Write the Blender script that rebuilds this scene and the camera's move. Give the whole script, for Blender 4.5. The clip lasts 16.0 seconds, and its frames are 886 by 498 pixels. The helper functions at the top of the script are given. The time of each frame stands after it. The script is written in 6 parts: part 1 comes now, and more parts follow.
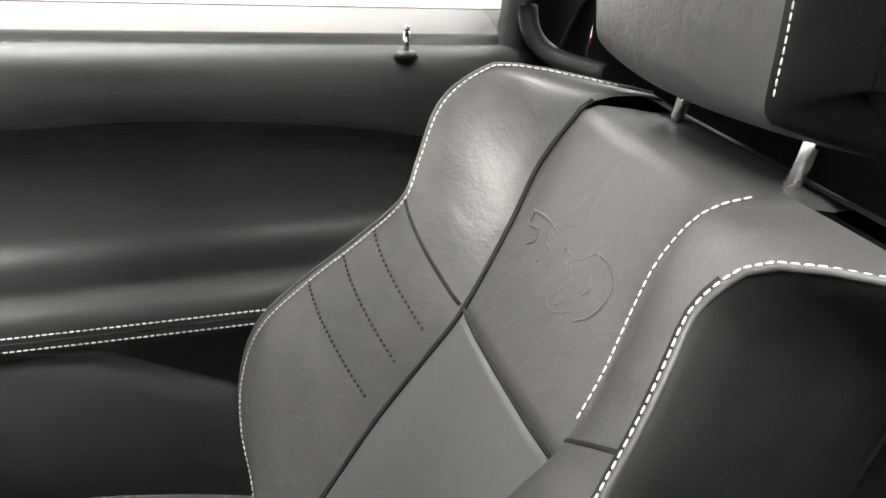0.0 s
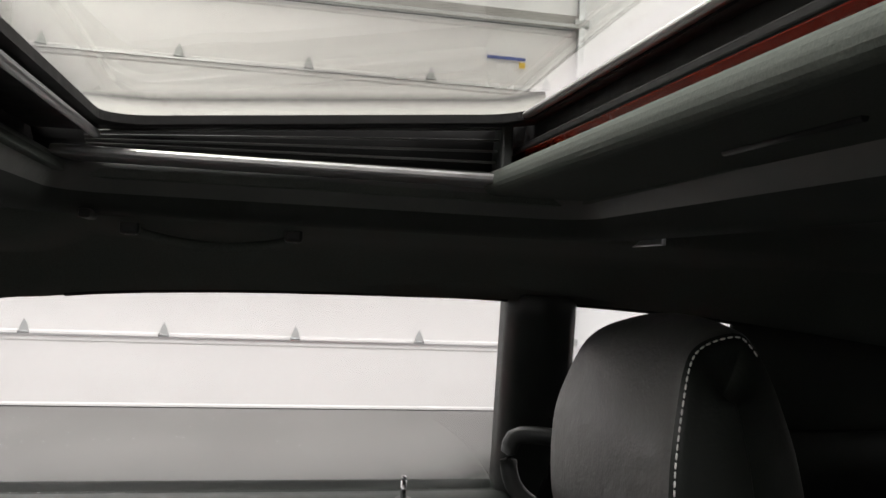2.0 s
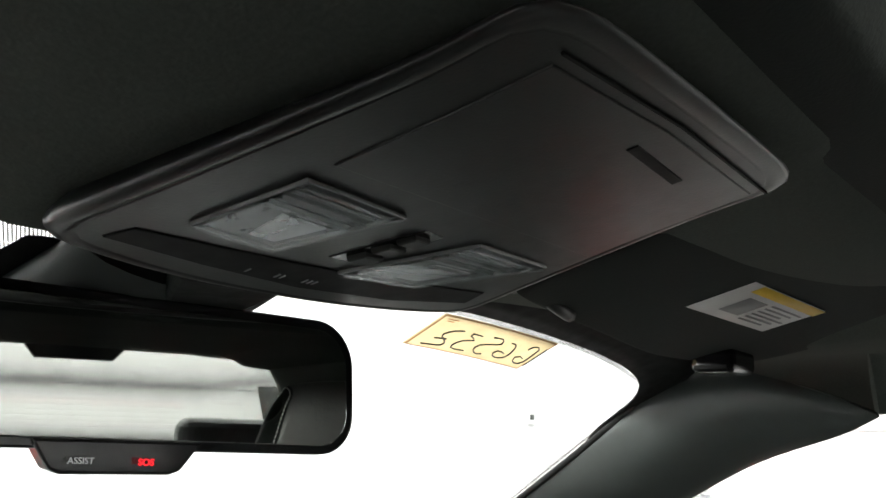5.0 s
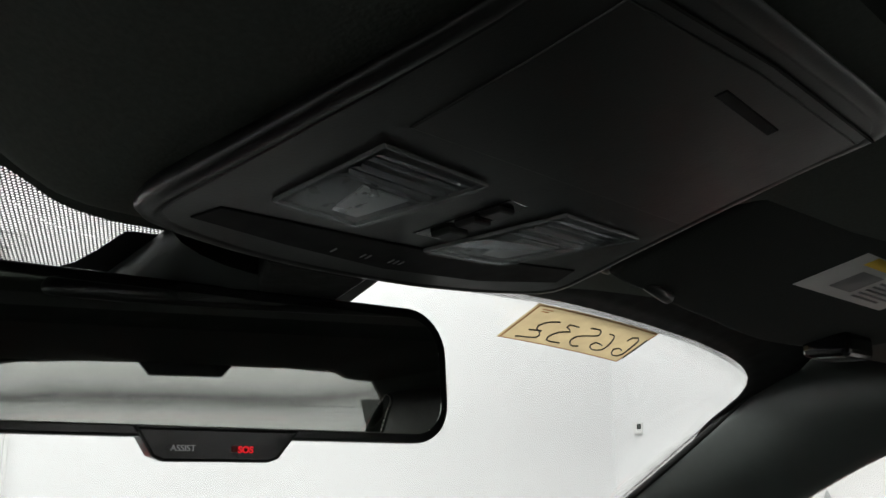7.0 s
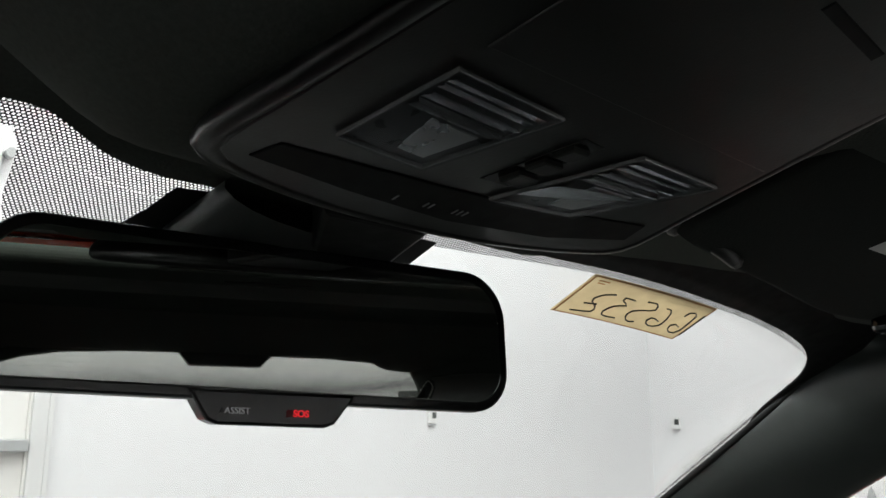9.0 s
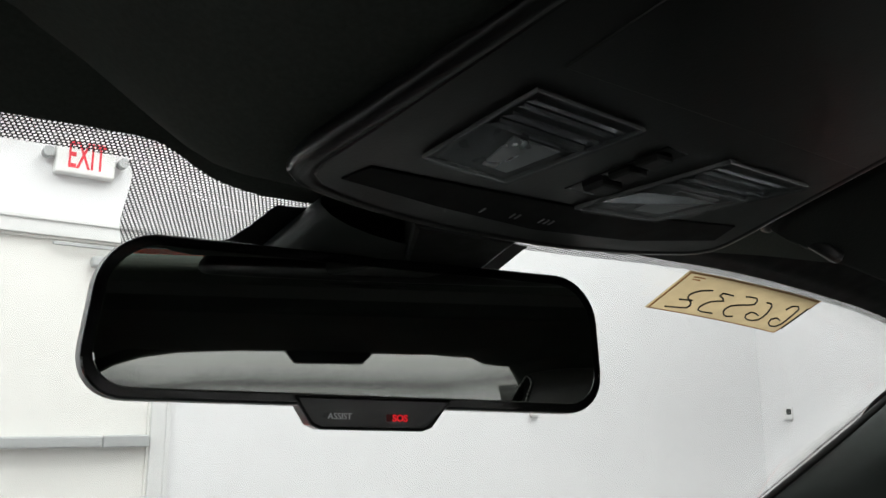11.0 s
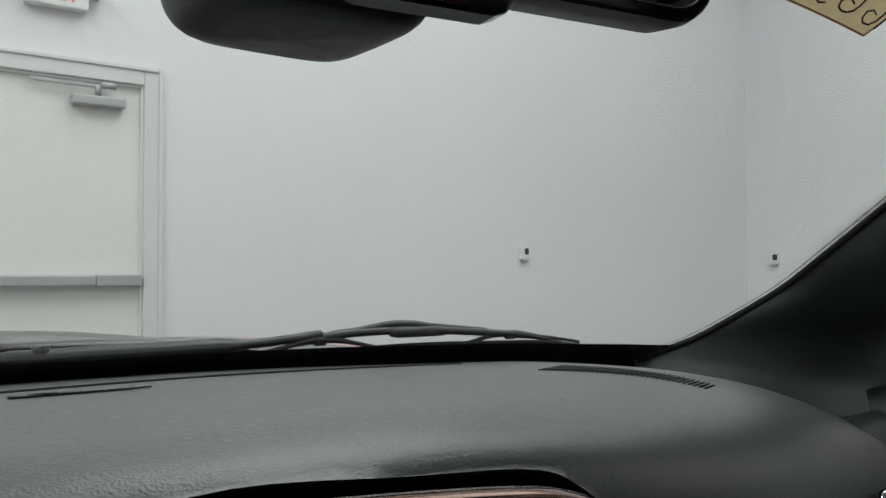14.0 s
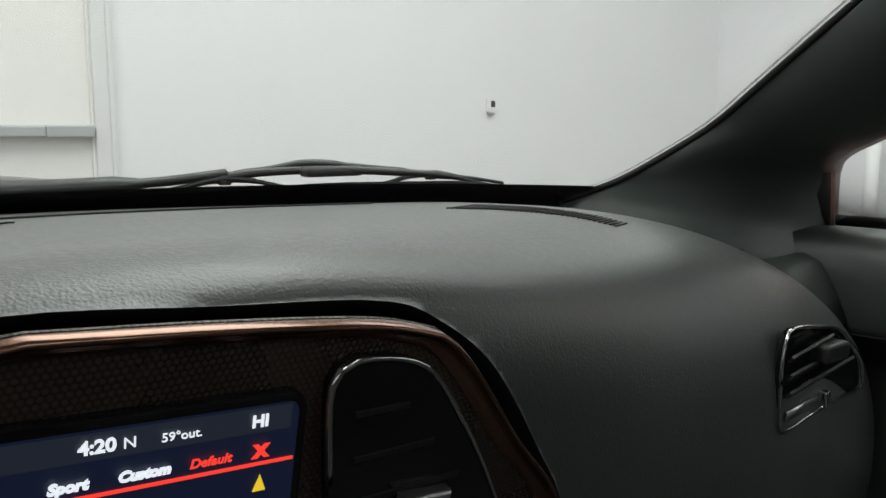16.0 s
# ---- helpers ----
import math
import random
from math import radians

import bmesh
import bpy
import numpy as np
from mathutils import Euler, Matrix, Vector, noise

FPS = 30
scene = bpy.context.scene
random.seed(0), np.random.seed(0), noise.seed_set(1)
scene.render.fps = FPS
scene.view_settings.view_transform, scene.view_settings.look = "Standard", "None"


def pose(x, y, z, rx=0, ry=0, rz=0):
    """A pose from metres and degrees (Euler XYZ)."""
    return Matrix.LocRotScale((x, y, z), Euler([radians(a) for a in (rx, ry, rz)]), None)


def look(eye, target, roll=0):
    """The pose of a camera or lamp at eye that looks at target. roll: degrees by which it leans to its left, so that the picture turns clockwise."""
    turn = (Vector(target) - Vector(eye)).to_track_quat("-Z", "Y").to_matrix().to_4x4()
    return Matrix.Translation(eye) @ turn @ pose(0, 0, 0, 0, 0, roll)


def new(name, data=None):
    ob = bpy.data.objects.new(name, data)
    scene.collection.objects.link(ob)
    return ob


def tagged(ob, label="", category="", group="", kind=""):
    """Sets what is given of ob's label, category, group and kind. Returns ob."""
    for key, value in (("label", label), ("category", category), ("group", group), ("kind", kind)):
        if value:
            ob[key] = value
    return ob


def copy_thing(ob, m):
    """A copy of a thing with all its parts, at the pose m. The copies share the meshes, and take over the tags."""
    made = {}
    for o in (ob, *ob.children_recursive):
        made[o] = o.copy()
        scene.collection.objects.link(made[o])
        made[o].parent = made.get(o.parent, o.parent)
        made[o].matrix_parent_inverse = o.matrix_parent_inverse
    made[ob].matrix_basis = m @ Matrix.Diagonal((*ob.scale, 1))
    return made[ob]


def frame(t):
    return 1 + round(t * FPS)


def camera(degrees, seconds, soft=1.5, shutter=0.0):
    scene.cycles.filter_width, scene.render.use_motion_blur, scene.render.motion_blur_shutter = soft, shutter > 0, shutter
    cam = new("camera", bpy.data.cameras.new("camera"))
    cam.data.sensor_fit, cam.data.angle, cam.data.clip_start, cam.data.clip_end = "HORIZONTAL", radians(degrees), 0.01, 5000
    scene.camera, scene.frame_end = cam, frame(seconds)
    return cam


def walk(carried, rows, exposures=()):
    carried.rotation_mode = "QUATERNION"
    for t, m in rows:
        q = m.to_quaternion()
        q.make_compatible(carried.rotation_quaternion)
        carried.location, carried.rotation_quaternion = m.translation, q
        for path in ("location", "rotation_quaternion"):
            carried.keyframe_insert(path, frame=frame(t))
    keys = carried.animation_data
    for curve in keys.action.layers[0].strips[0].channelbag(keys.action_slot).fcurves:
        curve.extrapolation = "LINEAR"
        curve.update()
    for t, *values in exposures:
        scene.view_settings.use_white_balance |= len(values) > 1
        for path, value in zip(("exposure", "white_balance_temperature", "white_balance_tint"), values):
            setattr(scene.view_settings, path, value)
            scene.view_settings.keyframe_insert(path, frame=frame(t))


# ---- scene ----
cam = camera(55.6, 16.0)
PATH = [
    (0, (-0.124, 0.207, 1.116), (1.624, -0.308, 0.293), 3.6),
    (0.5, (-0.174, 0.188, 1.154), (1.642, -0.372, 0.531), 3.3),
    (1, (-0.212, 0.168, 1.182), (1.675, -0.422, 0.88), 2.7),
    (1.5, (-0.242, 0.163, 1.198), (1.666, -0.431, 1.108), 2.4),
    (2, (-0.235, 0.175, 1.198), (1.722, -0.23, 1.265), 2.5),
    (2.5, (-0.227, 0.187, 1.19), (1.766, 0.116, 1.331), 3.0),
    (3, (-0.208, 0.22, 1.185), (1.767, 0.475, 1.375), 3.0),
    (3.5, (-0.205, 0.251, 1.184), (1.681, 0.868, 1.429), 2.7),
    (4, (-0.188, 0.271, 1.171), (1.546, 1.219, 1.481), 2.6),
    (4.5, (-0.171, 0.289, 1.155), (1.444, 1.408, 1.525), 1.9),
    (7, (-0.156, 0.293, 1.134), (1.216, 1.68, 1.573), 0.0),
    (9, (-0.151, 0.313, 1.123), (1.165, 1.756, 1.553), 0.2),
    (11.3, (-0.155, 0.304, 1.127), (0.979, 1.899, 1.538), -0.3),
    (11.5, (-0.151, 0.308, 1.126), (0.984, 1.903, 1.535), -0.3),
    (12, (-0.133, 0.343, 1.105), (1.002, 1.939, 1.508), -0.2),
    (12.5, (-0.126, 0.353, 1.087), (1.019, 1.945, 1.479), -0.3),
    (13, (-0.108, 0.35, 1.089), (1.042, 1.95, 1.433), -0.2),
    (13.5, (-0.119, 0.365, 1.077), (1.039, 1.974, 1.342), -0.3),
    (13.6, (-0.117, 0.366, 1.072), (1.037, 1.985, 1.289), 0.1),
    (14, (-0.125, 0.391, 1.05), (1.061, 1.999, 1.122), -0.3),
    (14.5, (-0.113, 0.376, 1.055), (1.08, 1.98, 1.031), -0.3),
    (15, (-0.069, 0.348, 1.044), (1.134, 1.943, 0.947), -0.3),
    (15.5, (-0.046, 0.361, 1.051), (1.155, 1.946, 0.838), -0.2),
    (16, (-0.057, 0.392, 1.032), (1.171, 1.947, 0.762), -0.1),
]
EXPOSURES = [
    (0.0, 1.86, 6750, 13),
    (0.5, 0.96, 6750, 13),
    (1.0, 0.24, 6800, 14),
    (1.5, 0.09, 6700, 15),
    (2.0, 0.09, 6700, 15),
    (2.5, -0.16, 6650, 15),
    (3.0, -0.11, 6600, 14),
    (3.5, 0.34, 6650, 12),
    (4.0, 0.84, 6550, 10),
    (4.5, 1.44, 6550, 9),
    (7.0, 0.14, 6500, 8),
    (9.0, -0.01, 6450, 9),
    (11.5, -0.11, 6450, 9),
    (12.5, -0.51, 6450, 9),
    (13.5, -0.66, 6400, 8),
    (14.0, -0.96, 6300, 6),
    (14.5, -0.91, 6350, 6),
    (15.0, -0.81, 6400, 6),
    (15.5, -0.66, 6450, 4),
    (16.0, -0.46, 6450, 6),
]
walk(cam, [(t, look(eye, target, roll)) for t, eye, target, roll in PATH], EXPOSURES)

# ---- world and lamps ----
world = bpy.data.worlds.new("world")
scene.world = world
world.use_nodes = True
world.node_tree.nodes["Background"].inputs[0].default_value = (0.75, 0.8, 0.85, 1)
world.node_tree.nodes["Background"].inputs[1].default_value = 0.15


def area_lamp(name, x, y, z, sx, sy, watts, colour=(0.965, 0.975, 0.945)):
    data = bpy.data.lights.new(name, "AREA")
    data.shape, data.size, data.size_y, data.energy, data.color = "RECTANGLE", sx, sy, watts, colour
    ob = new(name, data)
    ob.location = (x, y, z)
    return ob


LAMPS = [(-3.0, -4.8), (-3.0, 2.4), (2.2, -4.8), (2.2, 2.6), (5.6, -4.6), (5.6, 2.0)]
for lx, ly in LAMPS:
    area_lamp("ceiling_lamp", lx, ly, 5.2, 2.6, 4.0, (270 if ly > 0 else 210) * (1.6 if lx < 0 else 0.9 if lx < 4 else 0.5))


# ---- materials ----
def mat(name, base, rough=0.6, metal=0.0, vary=0.25, scale=40.0, bump=0.0, bump_scale=300.0, spec=0.5, big=3.0, coat=0.0, deep=1.0, crease=0.0):
    """A principled surface with colour variation at two scales and a fine relief."""
    m = bpy.data.materials.new(name)
    m.use_nodes = True
    nt = m.node_tree
    b = nt.nodes["Principled BSDF"]
    b.inputs["Roughness"].default_value, b.inputs["Metallic"].default_value = rough, metal
    b.inputs["Specular IOR Level"].default_value = spec
    b.inputs["Coat Weight"].default_value = coat
    co = nt.nodes.new("ShaderNodeTexCoord")
    n1, n2 = nt.nodes.new("ShaderNodeTexNoise"), nt.nodes.new("ShaderNodeTexNoise")
    n1.inputs["Scale"].default_value, n2.inputs["Scale"].default_value = scale, big
    n1.inputs["Detail"].default_value = 4
    add = nt.nodes.new("ShaderNodeMath")
    add.operation = "ADD"
    ramp = nt.nodes.new("ShaderNodeMapRange")
    ramp.inputs[1].default_value, ramp.inputs[2].default_value = 0.6, 1.4
    ramp.inputs[3].default_value, ramp.inputs[4].default_value = 1 - vary, 1 + vary
    mul = nt.nodes.new("ShaderNodeVectorMath")
    mul.operation = "SCALE"
    mul.inputs[0].default_value = base
    for n in (n1, n2):
        nt.links.new(co.outputs["Object"], n.inputs["Vector"])
    nt.links.new(n1.outputs[0], add.inputs[0])
    nt.links.new(n2.outputs[0], add.inputs[1])
    nt.links.new(add.outputs[0], ramp.inputs[0])
    nt.links.new(ramp.outputs[0], mul.inputs["Scale"])
    nt.links.new(mul.outputs[0], b.inputs["Base Color"])
    rr = nt.nodes.new("ShaderNodeMapRange")
    rr.inputs[1].default_value, rr.inputs[2].default_value = 0.3, 0.7
    rr.inputs[3].default_value, rr.inputs[4].default_value = rough * 0.88, min(1, rough * 1.12)
    nt.links.new(n1.outputs[0], rr.inputs[0])
    nt.links.new(rr.outputs[0], b.inputs["Roughness"])
    if bump:
        v = nt.nodes.new("ShaderNodeTexVoronoi")
        v.inputs["Scale"].default_value = bump_scale
        v.feature = "SMOOTH_F1"
        n3 = nt.nodes.new("ShaderNodeTexNoise")
        n3.inputs["Scale"].default_value = bump_scale * 0.6
        a2 = nt.nodes.new("ShaderNodeMath")
        a2.operation = "ADD"
        bp = nt.nodes.new("ShaderNodeBump")
        bp.inputs["Strength"].default_value, bp.inputs["Distance"].default_value = bump, 0.12 * deep / bump_scale
        for n in (v, n3):
            nt.links.new(co.outputs["Object"], n.inputs["Vector"])
        nt.links.new(v.outputs[0], a2.inputs[0])
        nt.links.new(n3.outputs[0], a2.inputs[1])
        nt.links.new(a2.outputs[0], bp.inputs["Height"])
        nt.links.new(bp.outputs[0], b.inputs["Normal"])
        if crease:
            n4, b2 = nt.nodes.new("ShaderNodeTexNoise"), nt.nodes.new("ShaderNodeBump")
            n4.inputs["Scale"].default_value, n4.inputs["Detail"].default_value, n4.inputs["Distortion"].default_value = 26, 3, 0.6
            b2.inputs["Strength"].default_value, b2.inputs["Distance"].default_value = crease, 0.004
            nt.links.new(co.outputs["Object"], n4.inputs["Vector"])
            nt.links.new(n4.outputs[0], b2.inputs["Height"])
            nt.links.new(b2.outputs[0], bp.inputs["Normal"])
    return m


def glow(name, colour, strength):
    m = bpy.data.materials.new(name)
    m.use_nodes = True
    b = m.node_tree.nodes["Principled BSDF"]
    b.inputs["Base Color"].default_value = (*[c * 0.3 for c in colour], 1)
    b.inputs["Emission Color"].default_value = (*colour, 1)
    b.inputs["Emission Strength"].default_value = strength
    return m


def clear(name, tint=(0.945, 0.955, 0.955), rough=0.0, ior=1.45):
    """Thin window glass: mostly clear, glossy towards grazing angles."""
    m = bpy.data.materials.new(name)
    m.use_nodes = True
    nt = m.node_tree
    nt.nodes.remove(nt.nodes["Principled BSDF"])
    t, g, f, pw, sc, mix = (nt.nodes.new("ShaderNode" + k) for k in ("BsdfTransparent", "BsdfGlossy", "LayerWeight", "Math", "Math", "MixShader"))
    t.inputs[0].default_value = (*tint, 1)
    g.inputs["Roughness"].default_value = rough
    pw.operation, sc.operation = "POWER", "MULTIPLY_ADD"
    pw.inputs[1].default_value = 5
    sc.inputs[1].default_value, sc.inputs[2].default_value = 0.8, ((ior - 1) / (ior + 1)) ** 2 * 0.6
    nt.links.new(f.outputs["Facing"], pw.inputs[0])
    nt.links.new(pw.outputs[0], sc.inputs[0])
    nt.links.new(sc.outputs[0], mix.inputs[0])
    nt.links.new(t.outputs[0], mix.inputs[1])
    nt.links.new(g.outputs[0], mix.inputs[2])
    nt.links.new(mix.outputs[0], nt.nodes["Material Output"].inputs[0])
    return m


def dotted(name, pitch, size):
    """Black ceramic dots printed on clear glass, in a honeycomb of this pitch."""
    m = bpy.data.materials.new(name)
    m.use_nodes = True
    nt = m.node_tree
    b = nt.nodes["Principled BSDF"]
    b.inputs["Base Color"].default_value = (0.012, 0.012, 0.012, 1)
    b.inputs["Roughness"].default_value = 0.5
    uv = nt.nodes.new("ShaderNodeTexCoord")
    sep = nt.nodes.new("ShaderNodeSeparateXYZ")
    nt.links.new(uv.outputs["UV"], sep.inputs[0])

    def fn(op, *ins):
        n = nt.nodes.new("ShaderNodeMath")
        n.operation = op
        for i, v in enumerate(ins):
            if isinstance(v, (int, float)):
                n.inputs[i].default_value = v
            else:
                nt.links.new(v, n.inputs[i])
        return n.outputs[0]

    def dots(ox, oy):
        px = fn("SUBTRACT", fn("FRACT", fn("ADD", fn("DIVIDE", sep.outputs[0], pitch), ox)), 0.5)
        py = fn("SUBTRACT", fn("FRACT", fn("ADD", fn("DIVIDE", sep.outputs[1], pitch * 1.732), oy)), 0.5)
        py = fn("MULTIPLY", py, 1.732)
        return fn("SQRT", fn("ADD", fn("MULTIPLY", px, px), fn("MULTIPLY", py, py)))

    near = fn("MINIMUM", dots(0, 0), dots(0.5, 0.5))
    hole = fn("LESS_THAN", near, size)
    tr, mix = nt.nodes.new("ShaderNodeBsdfTransparent"), nt.nodes.new("ShaderNodeMixShader")
    nt.links.new(hole, mix.inputs[0])
    nt.links.new(b.outputs[0], mix.inputs[1])
    nt.links.new(tr.outputs[0], mix.inputs[2])
    nt.links.new(mix.outputs[0], nt.nodes["Material Output"].inputs[0])
    return m


LEATHER = mat("black_leather", (0.07, 0.069, 0.068), 0.42, vary=0.18, scale=60, bump=0.5, bump_scale=450, spec=0.5, crease=0.35)
LEATHER_SIDE = mat("black_vinyl", (0.022, 0.027, 0.024), 0.48, vary=0.18, scale=60, bump=0.3, bump_scale=420)
# black vinyl toned near-black: the dark cabin's shade is put into this colour
SHADEVINYL = mat("shaded_vinyl", (0.0065, 0.0085, 0.007), 0.55, vary=0.15, scale=60, bump=0.3, bump_scale=420, spec=0.3)
PERF = mat("perforated_leather", (0.078, 0.079, 0.078), 0.55, vary=0.12, scale=200, bump=0.5, bump_scale=900)
SEAM = mat("seam_shadow", (0.006, 0.006, 0.006), 0.8)
THREAD = mat("white_thread", (0.62, 0.61, 0.58), 0.6, vary=0.15, scale=400)
DASH = mat("soft_dash_vinyl", (0.058, 0.064, 0.062), 0.4, vary=0.08, scale=260, bump=0.8, bump_scale=760, spec=0.85, big=5, deep=1.5)
PLASTIC = mat("dark_plastic", (0.02, 0.022, 0.021), 0.42, vary=0.15, scale=120, bump=0.25, bump_scale=900)
CONSOLE = mat("console_plastic", (0.011, 0.012, 0.0115), 0.32, vary=0.12, scale=120, bump=0.2, bump_scale=1100, spec=0.75)
TRIMGREY = mat("grey_trim_plastic", (0.08, 0.084, 0.078), 0.45, vary=0.1, scale=90, bump=0.2, bump_scale=1100)
PILLAR = mat("pillar_plastic", (0.05, 0.058, 0.055), 0.4, vary=0.12, scale=90, bump=0.3, bump_scale=1100)
CLOTH = mat("headliner_cloth", (0.088, 0.098, 0.088), 0.95, vary=0.22, scale=600, bump=0.9, bump_scale=900, spec=0.1)
# darker copy of the headliner cloth, for parts whose shade is painted in
SHADECLOTH = mat("shaded_cloth", (0.035, 0.039, 0.036), 0.9, vary=0.2, scale=600, bump=0.8, bump_scale=900, spec=0.15)
GLOSSBLACK = mat("gloss_black", (0.006, 0.006, 0.007), 0.1, vary=0.1, scale=20)
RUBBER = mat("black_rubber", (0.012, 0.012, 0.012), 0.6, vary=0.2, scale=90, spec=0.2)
CARPET = mat("carpet", (0.012, 0.012, 0.012), 1.0, vary=0.4, scale=500, bump=0.6, bump_scale=800, spec=0.1)
CHROME = mat("chrome", (0.75, 0.75, 0.76), 0.12, metal=1.0, vary=0.05, scale=60)
STEELROD = mat("polished_steel", (0.9, 0.9, 0.9), 0.28, metal=1.0, vary=0.05, scale=60)
SATIN = mat("satin_aluminium", (0.5, 0.5, 0.51), 0.35, metal=1.0, vary=0.08, scale=90)
RED = mat("red_paint", (0.46, 0.03, 0.009), 0.25, vary=0.05, scale=30, coat=1.0)
SATINBLACK = mat("satin_black_paint", (0.012, 0.012, 0.012), 0.28, vary=0.1, scale=30, coat=0.3)
# the warm tone partly stands in for reading lamps reflected in the rim
BRONZE = mat("bronze_trim", (0.2, 0.105, 0.07), 0.2, metal=0.85, vary=0.2, scale=60, big=14, coat=0.5)
GLASS = clear("window_glass")
ROOFGLASS = clear("tinted_roof_glass", (0.85, 0.862, 0.83))
LENS = clear("lamp_lens", (0.9, 0.91, 0.92), 0.03, 1.3)
FRIT = dotted("dotted_frit", 0.0017, 0.35)
WALLPAINT = mat("white_wall_paint", (0.765, 0.765, 0.775), 0.75, vary=0.03, scale=25, bump=0.008, bump_scale=120, big=0.6)
DOORPAINT = mat("door_paint", (0.78, 0.77, 0.74), 0.5, vary=0.03, scale=15, big=0.8)
# white frame toned greyer, its edge shading put into the colour
SHADEFRAME = mat("shaded_frame_paint", (0.68, 0.68, 0.675), 0.45, vary=0.03, scale=15, big=0.8)
PANEL = mat("door_section_paint", (0.74, 0.725, 0.725), 0.5, vary=0.04, scale=20, bump=0.15, bump_scale=200, big=0.9)
CONCRETE = mat("concrete", (0.2, 0.195, 0.19), 0.55, vary=0.2, scale=14, bump=0.2, bump_scale=80, big=0.8)
STEEL = mat("galvanised_steel", (0.45, 0.46, 0.47), 0.4, metal=0.9, vary=0.15, scale=30)
GREYMETAL = mat("grey_hardware", (0.42, 0.43, 0.43), 0.45, metal=0.3, vary=0.1, scale=40)
WHITEPLASTIC = mat("white_plastic", (0.75, 0.75, 0.74), 0.5, vary=0.05, scale=40)
DARKSCREEN = mat("dark_display", (0.04, 0.045, 0.04), 0.25, vary=0.1, scale=60)
YELLOW = mat("yellow_paint", (0.62, 0.42, 0.05), 0.5, vary=0.15, scale=30)
PAPER = mat("kraft_paper", (0.42, 0.335, 0.195), 0.8, vary=0.12, scale=120, big=30)
def translucent(m, share):
    """Let part of the light through a thin sheet."""
    nt = m.node_tree
    t, mix, b = nt.nodes.new("ShaderNodeBsdfTranslucent"), nt.nodes.new("ShaderNodeMixShader"), nt.nodes["Principled BSDF"]
    mix.inputs[0].default_value = share
    nt.links.new(b.inputs["Base Color"].links[0].from_socket, t.inputs[0])
    nt.links.new(b.outputs[0], mix.inputs[1])
    nt.links.new(t.outputs[0], mix.inputs[2])
    nt.links.new(mix.outputs[0], nt.nodes["Material Output"].inputs[0])


translucent(PAPER, 0.55)
PAPERRIM = mat("brown_print", (0.3, 0.14, 0.06), 0.8, vary=0.12, scale=120)
translucent(PAPERRIM, 0.5)
INK = mat("black_ink", (0.02, 0.02, 0.02), 0.6)
LABELWHITE = mat("label_white", (0.72, 0.72, 0.7), 0.6, vary=0.06, scale=90)
LABELYELLOW = mat("label_yellow", (0.75, 0.5, 0.06), 0.6, vary=0.06, scale=90)
PRINTGREY = mat("grey_print", (0.28, 0.28, 0.28), 0.6)
BLUEPRINT = mat("blue_print", (0.05, 0.08, 0.3), 0.6)
REDLETTER = mat("red_letter", (0.7, 0.03, 0.05), 0.5)


# ---- mesh helpers ----
def V(*a):
    return Vector(a)


def spline(pts, n):
    """n points, evenly spread, along a smooth curve through pts."""
    p = [np.array(q, float) for q in pts]
    p = [2 * p[0] - p[1]] + p + [2 * p[-1] - p[-2]]
    out = []
    for i in range(1, len(p) - 2):
        for k in range(16):
            t = k / 16
            a, b, c, d = p[i - 1:i + 3]
            out.append(0.5 * (2 * b + (c - a) * t + (2 * a - 5 * b + 4 * c - d) * t * t + (3 * b - a - 3 * c + d) * t ** 3))
    out.append(p[-2])
    out = np.array(out)
    s = np.concatenate([[0], np.cumsum(np.linalg.norm(np.diff(out, axis=0), axis=1))])
    w = np.linspace(0, s[-1], n)
    return [Vector([np.interp(v, s, out[:, k]) for k in range(out.shape[1])]) for v in w]


def curve1(xs, ys):
    """A smooth-stepped function through the points (xs, ys)."""
    def f(x):
        if x <= xs[0]:
            return ys[0]
        for i in range(len(xs) - 1):
            if x <= xs[i + 1]:
                t = (x - xs[i]) / (xs[i + 1] - xs[i])
                m0 = 0 if i == 0 else (ys[i + 1] - ys[i - 1]) / (xs[i + 1] - xs[i - 1])
                m1 = 0 if i + 2 >= len(xs) else (ys[i + 2] - ys[i]) / (xs[i + 2] - xs[i])
                h = xs[i + 1] - xs[i]
                return ((2 * t ** 3 - 3 * t * t + 1) * ys[i] + (t ** 3 - 2 * t * t + t) * h * m0 + (3 * t * t - 2 * t ** 3) * ys[i + 1] + (t ** 3 - t * t) * h * m1)
        return ys[-1]
    return f


def grid(rows, close_u=False, close_v=False, uv=None):
    bm = bmesh.new()
    g = [[bm.verts.new(p) for p in r] for r in rows]
    nr, nc = len(g), len(g[0])
    lay = bm.loops.layers.uv.new("uv") if uv else None
    for i in range(nr if close_v else nr - 1):
        for j in range(nc if close_u else nc - 1):
            i2, j2 = (i + 1) % nr, (j + 1) % nc
            f = bm.faces.new((g[i][j], g[i][j2], g[i2][j2], g[i2][j]))
            f.smooth = True
            if lay:
                for lo, (a, b) in zip(f.loops, ((i, j), (i, j2), (i2, j2), (i2, j))):
                    lo[lay].uv = uv[a][b]
    return bm


